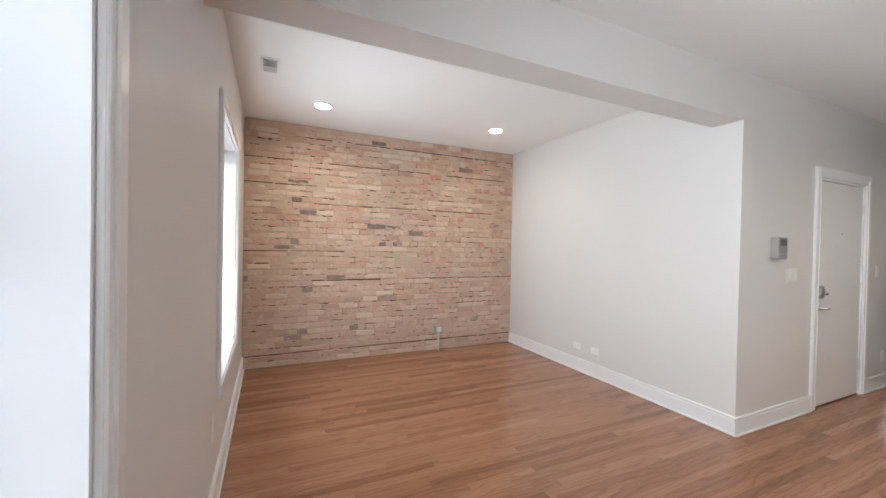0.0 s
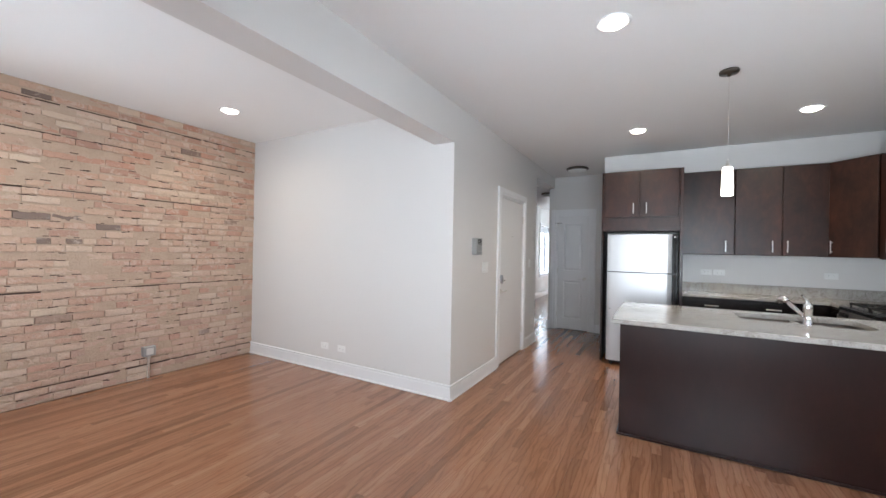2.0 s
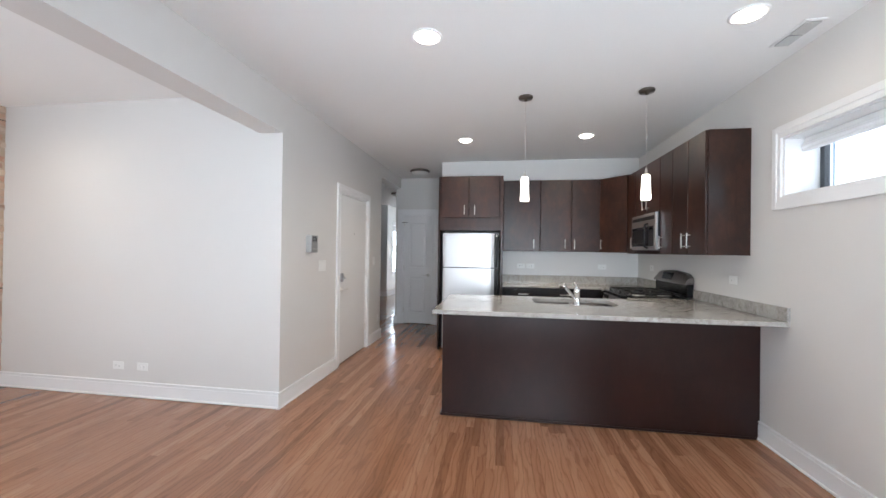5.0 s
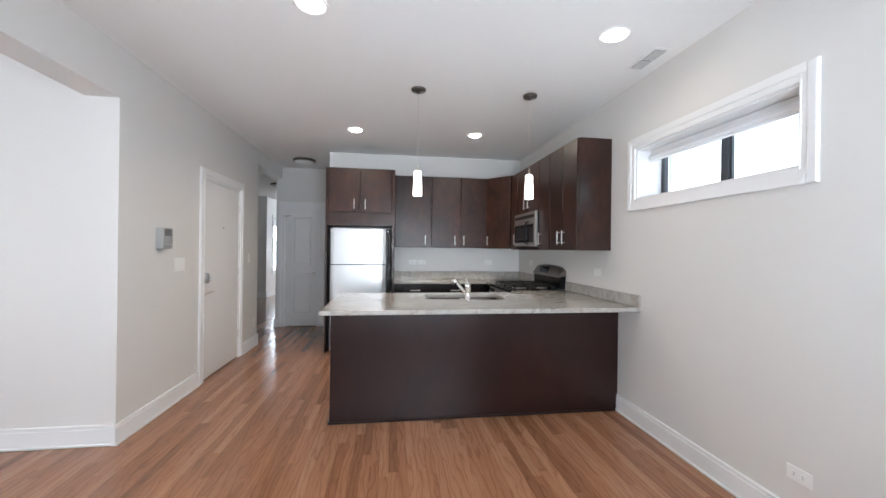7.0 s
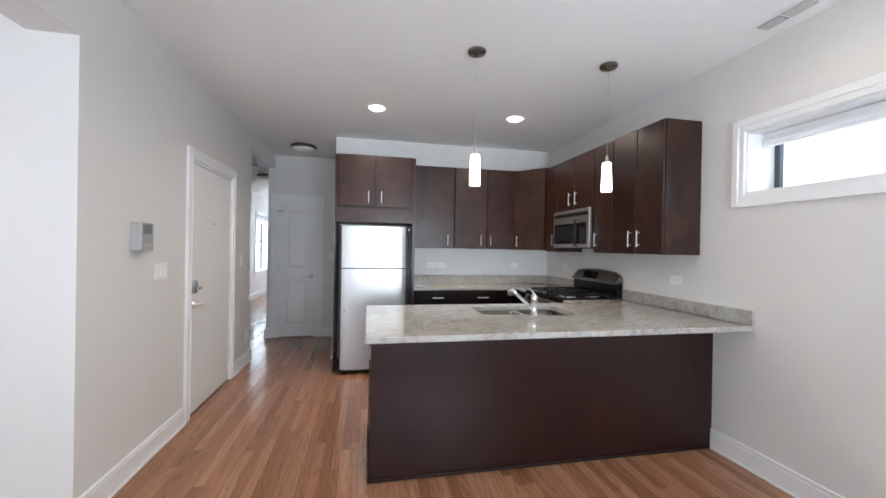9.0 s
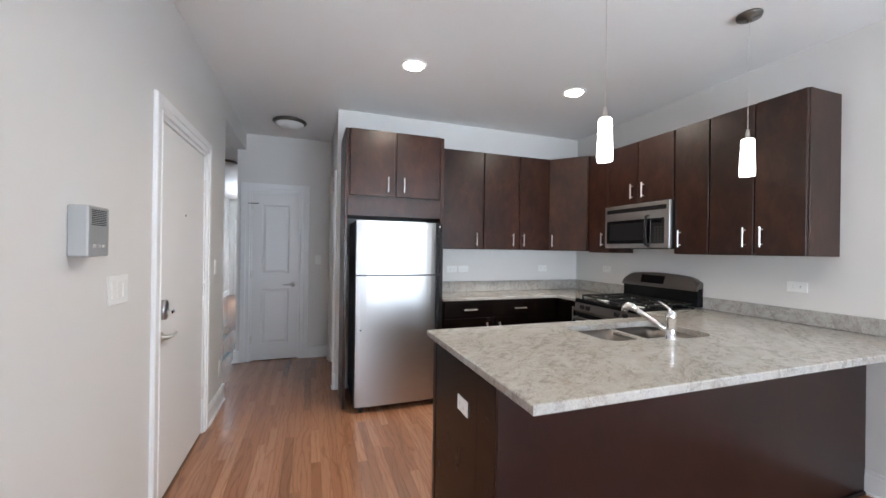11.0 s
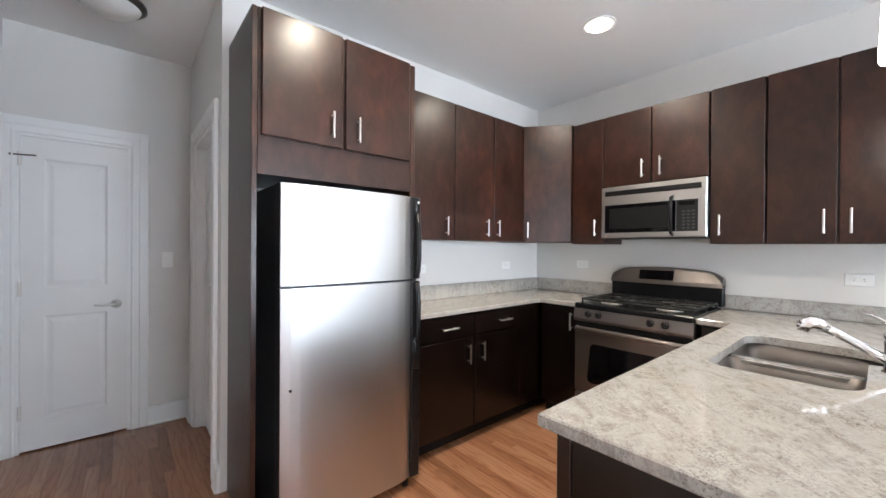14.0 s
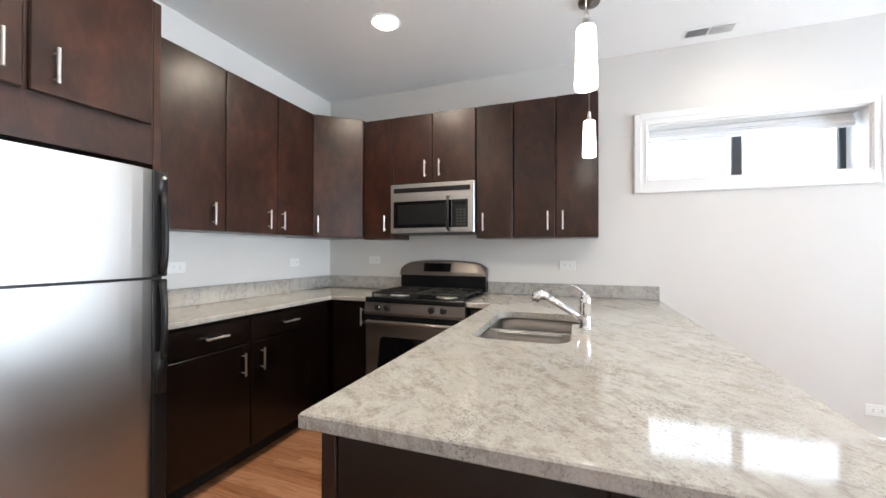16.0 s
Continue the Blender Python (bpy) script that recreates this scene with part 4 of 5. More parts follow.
tube(bm, [(3.936, -0.041, 1.051), (3.957, -0.031, 1.064), (3.974, -0.023, 1.068), (3.988, -0.016, 1.060), (3.995, -0.013, 1.036)], [0.017, 0.0215, 0.023, 0.022, 0.019], 16)
part("spray_head", bm, CHROME, sp, smooth=True)
bm = bmesh.new()
tube(bm, [(3.787, -0.112, 1.062), (3.802, -0.108, 1.082), (3.826, -0.101, 1.098), (3.848, -0.094, 1.108)], [0.013, 0.010, 0.007, 0.005], 12, 0.7)
part("lever", bm, CHROME, root, smooth=True)

# range
RX0, RX1, RF = 4.527, 5.292, -0.745
root = thing("gas_range", (4.907, -1.05, 0), "stainless steel gas range with black cooktop", "range")
part("body", boxes((RX0, RX1, YS + 0.012, RF - 0.015, 0.02, 0.905), r=0.003), BLACK_SIDE, root, "black enamelled case")
part("cooktop", boxes((RX0 + 0.002, RX1 - 0.002, YS + 0.09, RF + 0.020, 0.906, 0.924), (RX0 + 0.001, RX1 - 0.001, RF - 0.012, RF + 0.030, 0.886, 0.925), r=0.008), BLACK, root, "glossy black cooktop")
bm = bmesh.new()
v = [bm.verts.new(p) for x in (RX0, RX1) for p in ((x, RF - 0.014, 0.80), (x, RF + 0.034, 0.80), (x, RF + 0.036, 0.818), (x, RF + 0.022, 0.8855), (x, RF - 0.014, 0.8855))]
bm.faces.new(v[:5]), bm.faces.new(v[5:])
for i in range(5):
    bm.faces.new((v[i], v[(i + 1) % 5], v[5 + (i + 1) % 5], v[5 + i]))
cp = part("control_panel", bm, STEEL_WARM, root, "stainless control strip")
for x in (5.181, 5.106, 4.767, 4.680):
    bm = lathe(bmesh.new(), (x, RF + 0.0275, 0.852), [(0, 0), (0.024, 0), (0.024, 0.006), (0.018, 0.009), (0.0165, 0.024), (0, 0.026)], 18, (0, 1, 0.25))
    rbox(bm, x - 0.004, x + 0.004, RF + 0.036, RF + 0.058, 0.838, 0.876, 0.002)
    part("knob", bm, BLACK_PLASTIC, cp, "black knob")
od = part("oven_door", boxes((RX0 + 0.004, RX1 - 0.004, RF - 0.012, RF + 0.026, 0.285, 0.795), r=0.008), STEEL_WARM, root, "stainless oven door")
bm = bmesh.new()
pts = []
for cx, cz, a0 in ((RX1 - 0.16, 0.61, 0), (RX0 + 0.16, 0.61, 90), (RX0 + 0.14, 0.40, 180), (RX1 - 0.14, 0.40, 270)):
    for k in range(6):
        a = radians(a0 + 18 * k)
        pts.append((cx + 0.035 * math.cos(a), cz + 0.035 * math.sin(a)))
fr_, bk_ = [bm.verts.new((x, RF - 0.0155 + 0.0, z)) for x, z in pts], [bm.verts.new((x, RF - 0.008, z)) for x, z in pts]
bm.faces.new(fr_)
for i in range(len(pts)):
    bm.faces.new((fr_[i], fr_[(i + 1) % len(pts)], bk_[(i + 1) % len(pts)], bk_[i]))
for vv in bm.verts:
    vv.co.y = RF + 0.030 if vv in fr_ else RF + 0.020
part("oven_window", bm, DISPLAY, od, "black oven window")
part("top_trim", boxes((RX0 + 0.006, RX1 - 0.006, RF + 0.020, RF + 0.0285, 0.735, 0.7945), r=0.002), BLACK, od, "black band behind the oven handle")
bm = bmesh.new()
tube(bm, [(RX0 + 0.035, RF + 0.03, 0.745), (RX0 + 0.04, RF + 0.068, 0.748), (RX0 + 0.12, RF + 0.078, 0.752), (4.907, RF + 0.082, 0.753), (RX1 - 0.12, RF + 0.078, 0.752), (RX1 - 0.04, RF + 0.068, 0.748), (RX1 - 0.035, RF + 0.03, 0.745)], 0.0165, 12)
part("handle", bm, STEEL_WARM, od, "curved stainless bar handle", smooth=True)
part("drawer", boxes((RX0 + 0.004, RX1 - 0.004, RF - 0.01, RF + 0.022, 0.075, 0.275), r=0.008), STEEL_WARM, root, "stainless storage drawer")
# backguard
bm = bmesh.new()
part("backguard", boxes((RX0, RX1, YS + 0.012, YS + 0.075, 0.925, 1.075), r=0.004), BLACK, root, "black enamelled riser")
bm = bmesh.new()
rows = []
N_ = 16
for i in range(N_ + 1):
    x = RX0 + (RX1 - RX0) * i / N_
    k = 1 - (2 * i / N_ - 1) ** 2
    zt = 1.155 + 0.028 * k
    zt -= {0: 0.034, 1: 0.010}.get(min(i, N_ - i), 0.0)
    rows.append([bm.verts.new((x, y, z)) for y, z in ((YS + 0.012, 1.055), (YS + 0.095 + 0.008 * k, 1.055), (YS + 0.090 + 0.008 * k, 1.08), (YS + 0.066, zt - 0.012), (YS + 0.050, zt), (YS + 0.012, zt))])
for a, b in zip(rows, rows[1:]):
    for i in range(6):
        bm.faces.new((a[i], a[(i + 1) % 6], b[(i + 1) % 6], b[i]))
bm.faces.new(rows[0]), bm.faces.new(rows[-1])
hood = part("control_hood", bm, STEEL_WARM, root, "curved stainless backguard top")
bm = bmesh.new()
v = [bm.verts.new(p) for p in ((4.827, YS + 0.099, 1.088), (5.067, YS + 0.099, 1.088), (5.067, YS + 0.077, 1.158), (4.827, YS + 0.077, 1.158))]
w_ = [bm.verts.new(p.co + Vector((0, -0.02, -0.006))) for p in v]
bm.faces.new(v), bm.faces.new(w_)
for i in range(4):
    bm.faces.new((v[i], v[(i + 1) % 4], w_[(i + 1) % 4], w_[i]))
part("display", bm, DISPLAY, hood, "dark clock display")
# burners and grates
for cx, r0 in ((5.097, 0.045), (4.717, 0.05)):
    for cy, r1 in ((-0.90, r0), (-1.16, r0 * 0.85)):
        bm = lathe(bmesh.new(), (cx, cy, 0.9235), [(0, 0.0), (r1 + 0.03, 0.0), (r1 + 0.026, 0.005), (r1, 0.006), (r1, 0.013), (0, 0.014)], 24)
        bn = part("burner", bm, NICKEL, root, "silver burner bowl", smooth=True)
        bm = lathe(bmesh.new(), (cx, cy, 0.937), [(0, 0.0), (r1 * 0.8, 0.0), (r1 * 0.78, 0.008), (0, 0.010)], 24)
        part("burner_cap", bm, CAST, bn, "black burner cap")
for x0, x1 in ((4.552, 4.897), (4.922, 5.267)):
    bm = bmesh.new()
    zt = 0.950
    xm = (x0 + x1) / 2
    for y in (-1.265, -0.785, -1.03):
        tube(bm, [(x0, y, zt), (x1, y, zt)], 0.0078, 6)
    for x in (x0, x1):
        tube(bm, [(x, -1.265, zt), (x, -0.785, zt)], 0.0078, 6)
    for cy in (-0.90, -1.16):
        for dx, dy in ((1, 0), (-1, 0), (0, 1), (0, -1)):
            tube(bm, [(xm + dx * 0.025, cy + dy * 0.025, zt + 0.004), (xm + dx * (x1 - x0) / 2, cy + dy * 0.12, zt)], 0.0078, 6)
    for x in (x0, x1):
        for y in (-1.26, -1.03, -0.79):
            tube(bm, [(x, y, 0.924), (x, y, zt)], 0.0078, 6)
    part("grate", bm, CAST, root, "black cast iron grate")

# microwave
root = thing("microwave", (4.895, -1.19, 1.390), "over-range stainless steel microwave with a black window", "microwave")
MX0, MX1, MZ0, MZ1, MF = 4.547, 5.242, 1.397, 1.790, -1.012
part("body", boxes((MX0, MX1, YS + 0.002, MF - 0.03, MZ0, MZ1), r=0.003), BLACK_SIDE, root, "black microwave case")
face = part("front", boxes((MX0, MX1, MF - 0.029, MF, MZ0 + 0.004, MZ1 - 0.002), r=0.006), STEEL, root, "stainless front")
part("vent_grille", boxes((MX0 + 0.03, MX1 - 0.03, MF - 0.004, MF + 0.0025, 1.718, 1.755), r=0.001), BLACK_PLASTIC, face, "black louvred vent")
part("window", boxes((4.725, 5.213, MF - 0.004, MF + 0.003, 1.440, 1.650), r=0.002), DISPLAY, face, "black glass window")
part("window_screen", boxes((4.770, 5.175, MF + 0.003, MF + 0.0045, 1.470, 1.622), r=0.0005), BLACK_PLASTIC, face, "dark screened window centre")
kp = part("keypad", boxes((4.595, 4.722, MF - 0.004, MF + 0.0035, 1.440, 1.650), r=0.002), BLACK_PLASTIC, face, "black keypad")
KEY = material("key_print", (0.04, 0.04, 0.04), 0.5)[0]
bm = bmesh.new()
for r_ in range(6):
    for c_ in range(3):
        rbox(bm, 4.612 + c_ * 0.028, 4.630 + c_ * 0.028, MF + 0.0035, MF + 0.0042, 1.456 + r_ * 0.022, 1.468 + r_ * 0.022)
part("key_marks", bm, KEY, kp, "rows of small grey key marks", kind="")
part("clock_display", boxes((4.615, 4.705, MF + 0.0035, MF + 0.005, 1.612, 1.638)), DISPLAY, kp, "dark display")
bm = bmesh.new()
tube(bm, [(4.745, MF + 0.001, 1.678), (4.745, MF + 0.030, 1.668), (4.745, MF + 0.040, 1.55), (4.745, MF + 0.030, 1.43), (4.745, MF + 0.001, 1.42)], 0.011, 10)
part("handle", bm, BLACK_PLASTIC, face, "black bowed handle", smooth=True)
bm = lathe(bmesh.new(), (5.205, MF - 0.001, 1.415), [(0, 0), (0.009, 0), (0.008, 0.002), (0, 0.002)], 14, (0, 1, 0))
part("badge", bm, NICKEL, face, "small round badge")

# ---- fixtures on ceilings ----
def downlight(x, y, power, lit_label="lit round recessed ceiling light with a white trim"):
    root = thing("recessed_light", (x, y, CEIL - 0.008), lit_label, "ceiling light", "recessed lights")
    bm = lathe(bmesh.new(), (x, y, CEIL), [(0.072, -0.0005), (0.096, -0.0005), (0.097, -0.004), (0.090, -0.0075), (0.074, -0.0065), (0.072, -0.0005)], 36)
    part("trim_ring", bm, TRIM, root, "white trim ring", smooth=True)
    bm = lathe(bmesh.new(), (x, y, CEIL), [(0.0, -0.024), (0.030, -0.023), (0.052, -0.019), (0.066, -0.012), (0.0715, -0.004), (0.0715, -0.0008), (0, -0.0008)], 32)
    part("lens", bm, LAMP_GLOW, root, "glowing frosted lens")
    area_light("downlight_lamp", pose(x, y, CEIL - 0.026, 0, 0, 0), 0.13, 0.13, power, WARM, "DISK", 150)


for x, y, p in ((2.775, 1.005, 7), (2.785, -0.82, 1.5), (4.997, 0.965, 11.5), (4.965, -0.42, 11), (0.71, 4.57, 6), (2.595, 4.455, 4.5)):
    downlight(x, y, p)


def pendant(x, y):
    root = thing("pendant_light", (x, y, 1.80), "lit slim frosted glass pendant on a thin cord", "pendant light", "pendant lights")
    bm = lathe(bmesh.new(), (x, y, CEIL), [(0, -0.0005), (0.060, -0.0005), (0.062, -0.006), (0.058, -0.020), (0.012, -0.024), (0.012, -0.040), (0.0, -0.042)], 32)
    part("canopy", bm, DARK_NICKEL, root, "dark brushed nickel canopy", smooth=True)
    bm = bmesh.new()
    tube(bm, [(x, y, CEIL - 0.04), (x, y, 2.06)], 0.0014, 6)
    part("cord", bm, NICKEL, root, "thin clear cord")
    bm = lathe(bmesh.new(), (x, y, 2.012), [(0, 0.05), (0.006, 0.05), (0.010, 0.03), (0.012, 0.0), (0.024, -0.001), (0.024, -0.006), (0, -0.006)], 20)
    part("cap", bm, NICKEL, root, "brushed nickel cap", smooth=True)
    bm = lathe(bmesh.new(), (x, y, 1.80), [(0.0, 0.206), (0.027, 0.206), (0.031, 0.201), (0.0325, 0.15), (0.035, 0.08), (0.037, 0.03), (0.0365, 0.004), (0.034, 0.0), (0.0, 0.002)], 28)
    part("shade", bm, PEND_GLOW, root, "frosted white glass shade", smooth=True)


pendant(3.785, 0.332)
pendant(3.760, -0.640)


def flush_light(x, y, name="flush_ceiling_light"):
    root = thing(name, (x, y, CEIL - 0.10), "unlit frosted glass bowl light with a brushed metal ring", "ceiling light", "flush lights")
    bm = lathe(bmesh.new(), (x, y, CEIL), [(0, -0.0005), (0.150, -0.0005), (0.166, -0.010), (0.168, -0.022), (0.150, -0.036), (0.138, -0.038), (0.135, -0.01), (0, -0.01)], 40)
    part("ring", bm, DARK_NICKEL, root, "dark brushed nickel ring", smooth=True)
    bm = lathe(bmesh.new(), (x, y, CEIL), [(0.142, -0.034), (0.132, -0.050), (0.105, -0.070), (0.06, -0.085), (0.0, -0.090)], 40)
    part("bowl", bm, FROST, root, "frosted glass bowl", smooth=True)


flush_light(6.63, 1.88)
flush_light(9.05, 2.93)
root = thing("smoke_detector", (8.1, 2.9, CEIL - 0.035), "round white smoke detector on the hall ceiling", "smoke detector")
bm = lathe(bmesh.new(), (8.1, 2.9, CEIL), [(0, -0.0005), (0.062, -0.0005), (0.060, -0.022), (0.045, -0.034), (0, -0.035)], 28)
part("cover", bm, PLASTIC, root, smooth=True)


def ceiling_vent(x0, x1, y0, y1, along_x, open_half):
    root = thing("ceiling_vent", ((x0 + x1) / 2, (y0 + y1) / 2, CEIL - 0.008), "white rectangular ceiling register with a louvred section", "vent")
    part("plate", boxes((x0, x1, y0, y1, CEIL - 0.007, CEIL - 0.0005), r=0.002), TRIM, root, "white register plate")
    m_ = 0.018
    for k, (a0, a1) in enumerate(open_half):
        bx = (a0, a1, y0 + m_, y1 - m_) if along_x else (x0 + m_, x1 - m_, a0, a1)
        part("duct_opening", boxes((bx[0], bx[1], bx[2], bx[3], CEIL - 0.0085, CEIL - 0.0075)), DARKHOLE, root, "dark louvre opening")
        n = 9
        for i in range(n):
            bm = bmesh.new()
            w_ = (0.0022, 0.0061)[k]
            if along_x:
                u = bx[0] + (bx[1] - bx[0]) * (i + 0.5) / n
                rbox(bm, u - w_, u + w_, bx[2], bx[3], CEIL - 0.014, CEIL - 0.0087)
            else:
                u = bx[2] + (bx[3] - bx[2]) * (i + 0.5) / n
                rbox(bm, bx[0], bx[1], u - w_, u + w_, CEIL - 0.014, CEIL - 0.0087)
            part("slat", bm, VENT_METAL, root, "thin metal slat")


ceiling_vent(2.87, 3.17, -1.275, -1.16, True, ((3.03, 3.15), (2.89, 3.015)))
ceiling_vent(0.18, 0.31, 3.76, 4.00, False, ((3.78, 3.87), (3.885, 3.98)))

# ---- wall devices ----
def outlet(kind, u, z, horizontal=True, label="white duplex outlet plate, set sideways", gfi=False):
    f = frame_of(kind)
    root = thing("outlet", f(u, 0.0, z - 0.035), label, "outlet", "outlets")
    w, h = (0.115, 0.07) if horizontal else (0.07, 0.115)
    bm = bmesh.new()
    fbox(bm, kind, u - w / 2, u + w / 2, 0.0005, 0.006, z - h / 2, z + h / 2, 0.003)
    part("plate", bm, PLASTIC, root, "white cover plate")
    for s in (-1, 1):
        bm = bmesh.new()
        cu, cz = (u + s * 0.020, z) if horizontal else (u, z + s * 0.020)
        fbox(bm, kind, cu - 0.014, cu + 0.014, 0.006, 0.0085, cz - 0.014, cz + 0.014, 0.003)
        rc = part("receptacle", bm, PLASTIC, root, "white receptacle")
        bm = bmesh.new()
        for o_ in (-0.0055, 0.0055):
            if horizontal:
                fbox(bm, kind, cu - 0.004, cu + 0.004, 0.0085, 0.0089, cz + o_ - 0.0009, cz + o_ + 0.0009)
            else:
                fbox(bm, kind, cu + o_ - 0.0009, cu + o_ + 0.0009, 0.0085, 0.0089, cz - 0.004, cz + 0.004)
        part("slots", bm, DARKHOLE, rc, "dark contact slots")


def switch(kind, u, z, gangs, label):
    f = frame_of(kind)
    root = thing("light_switch", f(u, 0.0, z - 0.058), label, "light switch")
    w = 0.07 + 0.046 * (gangs - 1)
    bm = bmesh.new()
    fbox(bm, kind, u - w / 2, u + w / 2, 0.0005, 0.006, z - 0.058, z + 0.058, 0.003)
    part("plate", bm, PLASTIC, root, "white cover plate")
    for k in range(gangs):
        cu = u + (k - (gangs - 1) / 2) * 0.046
        bm = bmesh.new()
        fbox(bm, kind, cu - 0.016, cu + 0.016, 0.006, 0.0095, z - 0.033, z + 0.033, 0.002)
        part("rocker", bm, PLASTIC, root, "white rocker")


outlet("back", 0.232, 1.157)
outlet("back", 0.100, 1.157)
outlet("back", -0.897, 1.162)
outlet("south", 5.60, 1.178)
outlet("south", 3.905, 1.152)
outlet("south", 2.13, 0.30)
outlet("white", 3.98, 0.275)
outlet("white", 3.725, 0.275)
outlet("west", 2.98, 0.43, False, "white duplex outlet plate")
outlet("door", 6.03, 0.33, False, "white duplex outlet plate")
outlet("penend", 3.90, 0.668, True)
switch("door", 4.19, 1.19, 3, "white three-gang switch plate beside the entry door")
switch("door", 5.83, 1.20, 1, "white single switch plate past the entry door")
switch("closet", 1.565, 1.215, 1, "white single switch plate beside the closet door")

root = thing("intercom", (3.95, YD, 1.335), "grey metal intercom box on the wall", "intercom")
bm = bmesh.new()
fbox(bm, "door", 3.850, 3.985, 0.0005, 0.055, 1.328, 1.495, 0.004)
case = part("case", bm, GREY_METAL, root, "brushed grey case")
bm = bmesh.new()
for k in range(9):
    fbox(bm, "door", 3.872, 3.963, 0.055, 0.0562, 1.432 + k * 0.006, 1.435 + k * 0.006)
part("speaker_slots", bm, DARKHOLE, case, "dark speaker slots")
bm = bmesh.new()
for k in range(3):
    fbox(bm, "door", 3.88 + k * 0.03, 3.895 + k * 0.03, 0.055, 0.058, 1.358, 1.368, 0.001)
part("buttons", bm, NICKEL, case, "small push buttons")

# surface outlet box with conduit on the brick
root = thing("surface_outlet_box", (2.295, YN, 0.0), "galvanized surface outlet box with a conduit down to the floor", "outlet")
bm = bmesh.new()
fbox(bm, "brick", 2.240, 2.350, 0.0, 0.055, 0.225, 0.325, 0.006)
part("box", bm, GREY_METAL, root, "galvanized metal box")
bm = bmesh.new()
fbox(bm, "brick", 2.263, 2.327, 0.055, 0.058, 0.242, 0.308, 0.001)
part("face", bm, PLASTIC, root, "white outlet face")
bm = bmesh.new()
tube(bm, [(2.295, YN - 0.03, 0.0), (2.295, YN - 0.03, 0.225)], 0.011, 12)
tube(bm, [(2.295, YN - 0.03, 0.205), (2.295, YN - 0.03, 0.228)], 0.016, 8)
part("conduit", bm, NICKEL, root, "steel conduit")

# ---- exposed brick ----
rng = random.Random(7)
COURSE = CEIL / 40
deep = {34: (0.0, 3.3), 27: (0.72, 3.1), 30: (0.0, 0.75), 19: (0.0, 1.1), 14: (0.7, 3.46), 2: (0.0, 3.46), 38: (0.5, 3.46)}
shapes = []
for k in range(10):
    bm = bmesh.new()
    L, H, T = 1.0, 1.0, 0.06
    vs = [(0.5 + sx * 0.5, sy, sz) for sx in (-1, 1) for sy in (0, 1) for sz in (0, 1)]
    n_ = 6
    top_, bot_ = [], []
    for i in range(n_ + 1):
        x = -0.5 + i / n_
        top_.append((x + (rng.uniform(-0.015, 0.015) if 0 < i < n_ else 0), 0.5 - rng.uniform(0, 0.09) - (0.04 if i in (0, n_) else 0)))
        bot_.append((x + (rng.uniform(-0.015, 0.015) if 0 < i < n_ else 0), -0.5 + rng.uniform(0, 0.09) + (0.04 if i in (0, n_) else 0)))
    outline = bot_ + top_[::-1]
    fr_ = [bm.verts.new((x * 0.98, -0.004 + rng.uniform(-0.0025, 0.0025), z * 0.9)) for x, z in outline]
    md_ = [bm.verts.new((x, 0.003, z)) for x, z in outline]
    bk_ = [bm.verts.new((x, T, z)) for x, z in outline]
    c_ = bm.verts.new((0, -0.005, 0))
    for i in range(len(outline)):
        j = (i + 1) % len(outline)
        bm.faces.new((c_, fr_[j], fr_[i]))
        bm.faces.new((fr_[i], fr_[j], md_[j], md_[i]))
        bm.faces.new((md_[i], md_[j], bk_[j], bk_[i]))
    bmesh.ops.recalc_face_normals(bm, faces=bm.faces)
    me = bpy.data.meshes.new("brick")
    bm.to_mesh(me)
    bm.free()
    me.materials.append(BRICK)
    shapes.append(me)
brick_wall = structure("wall_north", boxes((XW + 0.001, XV - 0.001, YN - 0.0028, YN + 0.0115, 0.001, CEIL - 0.001)), MORTAR, "exposed salmon and buff common brick wall with rough lime mortar")
bm = bmesh.new()
for row, (a_, b_) in deep.items():
    x = a_
    while x < b_ - 0.05:
        ln = rng.uniform(0.12, 0.45)
        if rng.random() < 0.78:
            zc = row * COURSE + rng.uniform(-0.002, 0.002)
            hh = rng.uniform(0.004, 0.0085)
            rbox(bm, max(x, 0.004), min(x + ln, b_ - 0.004), YN - 0.0058, YN - 0.0020, zc - hh, zc + hh * 0.6)
        x += ln + rng.uniform(0.0, 0.05)
for k in range(620):
    x, row = rng.uniform(0.05, XV - 0.1), rng.randrange(1, 39)
    ln = rng.uniform(0.012, 0.075)
    zc = row * COURSE + rng.uniform(-0.006, 0.006)
    rbox(bm, x, x + ln, YN - 0.0064, YN - 0.0020, zc - 0.004, zc + 0.003)
# thin dark strips laid over the mortar as open joints
part("open_joints", bm, material("dark_joint", (0.10, 0.068, 0.050), 0.95)[0], brick_wall, "dark open mortar joints", kind="stuff")
slots = []
for row in range(40):
    z = (row + 0.5) * COURSE
    header = row in (5, 12, 20, 27, 34)
    x = -rng.uniform(0.02, 0.2)
    while x < XV:
        L = (0.098 if header else 0.205) * rng.uniform(0.84, 1.14)
        if not header and rng.random() < 0.10:
            L *= 0.5
        x0, x1 = max(x, XW + 0.003), min(x + L, XV - 0.003)
        if x1 - x0 > 0.03:
            slots.append((x0, x1, z + 0.004 * math.sin(x0 * 2.1 + row * 0.7) * min(1, row / 4, (39 - row) / 4), row))
        x += L + rng.uniform(0.0005, 0.006)
near = {i for i, s in enumerate(slots) if s[0] > 0.9 and 8 <= s[3] <= 31}
near = set(sorted(near)[:300])
piece_rows, joined_v, joined_f = [], [], []
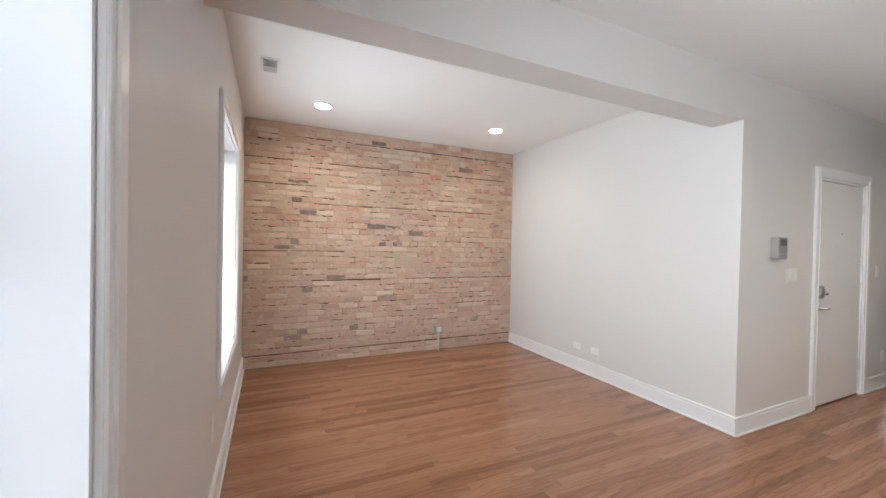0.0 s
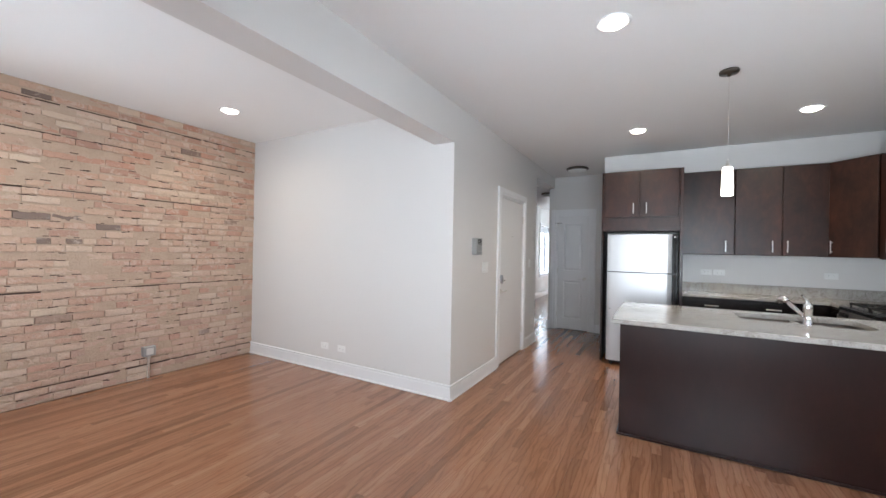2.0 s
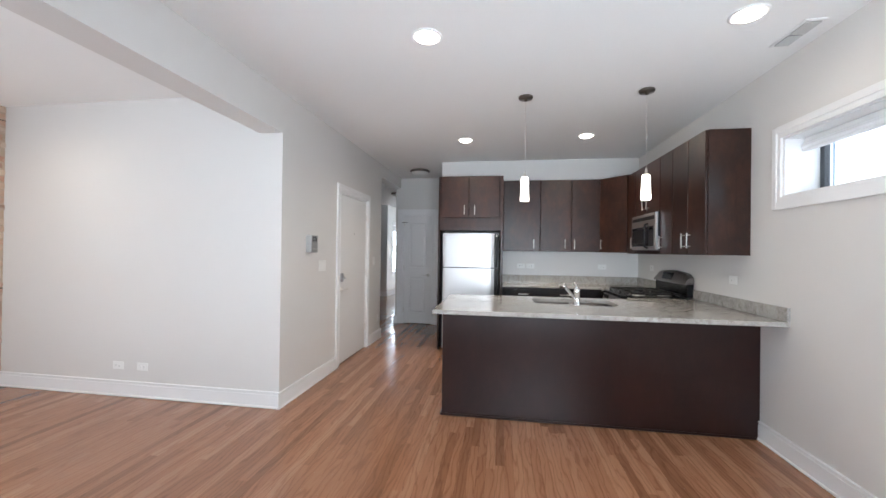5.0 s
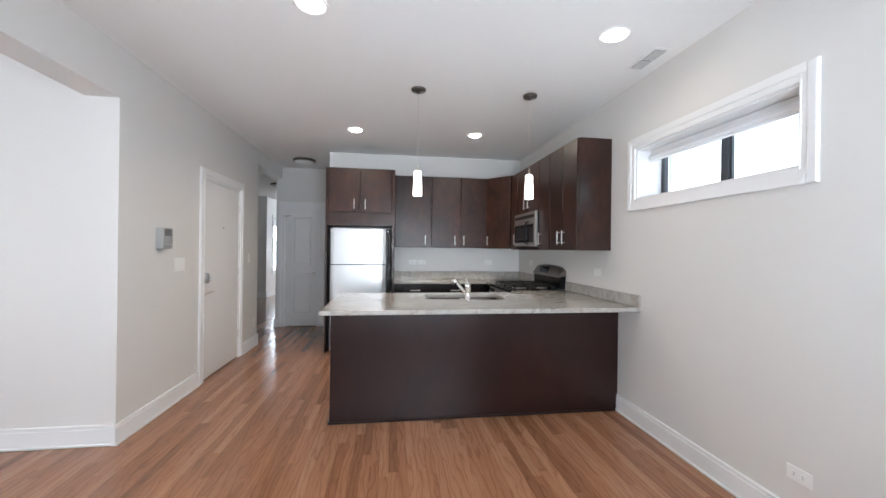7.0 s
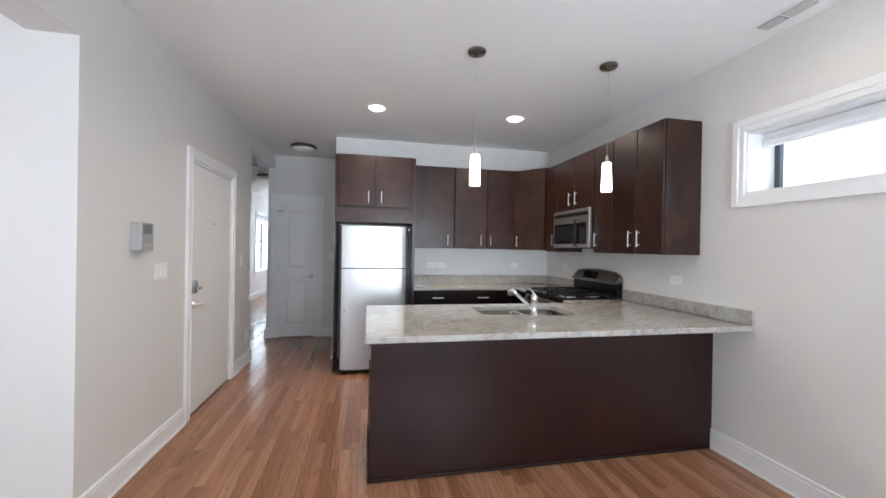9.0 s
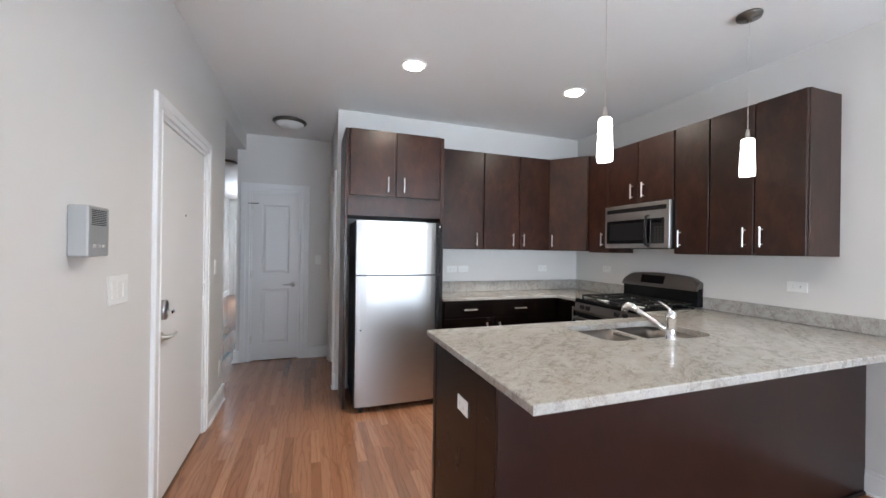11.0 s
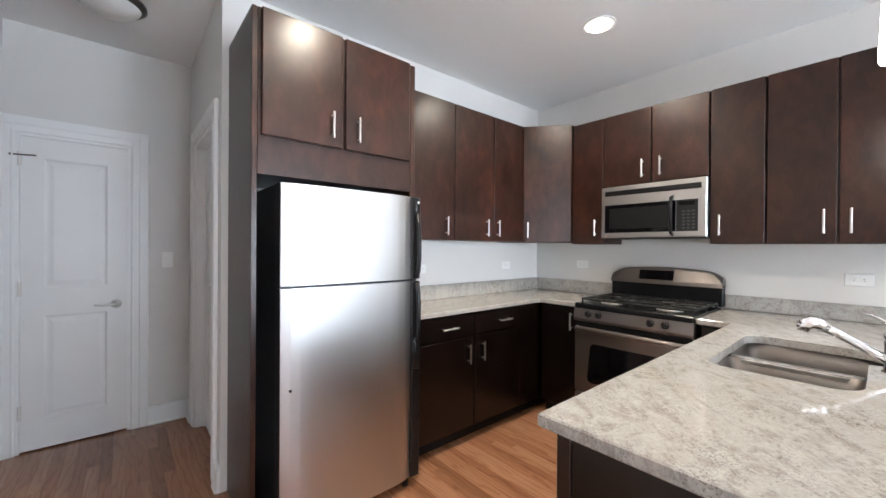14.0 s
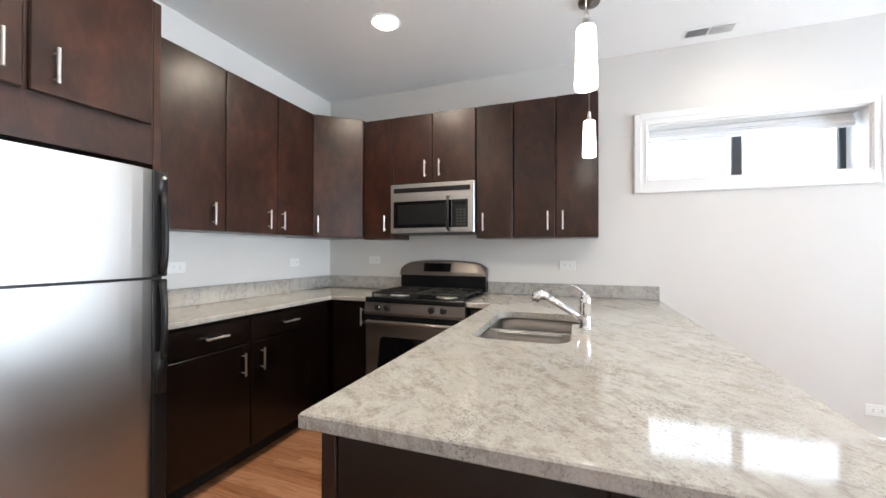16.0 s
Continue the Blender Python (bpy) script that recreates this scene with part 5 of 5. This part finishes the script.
for i, (x0, x1, z, row) in enumerate(slots):
    lo_, hi_ = deep.get(row, (9, 9))
    h = COURSE - rng.uniform(0.001, 0.012)
    if lo_ <= x0 <= hi_:
        h -= 0.010
        z += 0.004
    y = YN + rng.uniform(-0.013, 0.004) + (0.012 if rng.random() < 0.05 else 0)
    m = Matrix.Translation(((x0 + x1) / 2, y, z)) @ Matrix.Rotation(rng.uniform(-0.018, 0.018), 4, "Y") @ Matrix.Diagonal((x1 - x0, 1, h, 1))
    me = shapes[rng.randrange(10)]
    if i in near:
        piece_rows.append((me, m))
    else:
        off_ = len(joined_v)
        joined_v += [tuple(m @ v.co) for v in me.vertices]
        joined_f += [tuple(off_ + k for k in p.vertices) for p in me.polygons]
me = bpy.data.meshes.new("bricks")
me.from_pydata(joined_v, [], joined_f)
me.materials.append(BRICK_FAR)
ob = new("brick_courses", me)
ob.parent = brick_wall
tagged(ob, "remaining courses of the exposed brick", kind="stuff")
for me, m in piece_rows:
    ob = new("brick", me)
    ob.parent = brick_wall
    ob.matrix_basis = m

# ---- oak strips ----
rng = random.Random(11)
W = 0.0572
lengths = [0.45, 0.7, 0.95, 1.2, 1.5, 1.9]


def strip_mesh(L):
    bm = bmesh.new()
    g, t = 0.0002, 0.0006
    x0, x1, y0, y1 = -L / 2 + g, L / 2 - g, -W / 2 + g, W / 2 - g
    a = [bm.verts.new((x, y, 0)) for x, y in ((x0 + t, y0 + t), (x1 - t, y0 + t), (x1 - t, y1 - t), (x0 + t, y1 - t))]
    b = [bm.verts.new((x, y, -0.0006)) for x, y in ((x0, y0), (x1, y0), (x1, y1), (x0, y1))]
    c = [bm.verts.new((x, y, -0.0065)) for x, y in ((x0, y0), (x1, y0), (x1, y1), (x0, y1))]
    bm.faces.new(a)
    for p, q in ((a, b), (b, c)):
        for i in range(4):
            bm.faces.new((p[i], q[i], q[(i + 1) % 4], p[(i + 1) % 4]))
    me = bpy.data.meshes.new("floor_strip")
    bm.to_mesh(me)
    bm.free()
    me.materials.append(OAK)
    return me


strips = {L: strip_mesh(L) for L in lengths}
joined_v, joined_f, singles = [], [], []
y = YS + 0.01
while y < YN + 0.01:
    end = XR if y > YHN + 0.1 else XE
    x = -rng.uniform(0.0, 0.6)
    while x < end:
        L = rng.choice(lengths)
        cx = x + L / 2
        lo_x, hi_x = XW - 0.012, (XR + 0.012 if y > YHN + 0.1 else XE)
        near_path = 0.9 < cx < 3.5 and -1.2 < y < 2.5
        if near_path and len(singles) < 300:
            singles.append((strips[L], (cx, y, 0.0)))
        else:
            off_ = len(joined_v)
            joined_v += [(min(max(v.co.x + cx, lo_x), hi_x), v.co.y + y, v.co.z) for v in strips[L].vertices]
            joined_f += [tuple(off_ + k for k in p.vertices) for p in strips[L].polygons]
        x += L
    y += W
me = bpy.data.meshes.new("floor_strips")
me.from_pydata(joined_v, [], joined_f)
me.materials.append(OAK_FAR)
ob = new("floor_strips", me)
ob.parent = floor
tagged(ob, "remaining oak strips", kind="stuff")
for me, p in singles:
    ob = new("floor_strip", me)
    ob.parent = floor
    ob.location = p
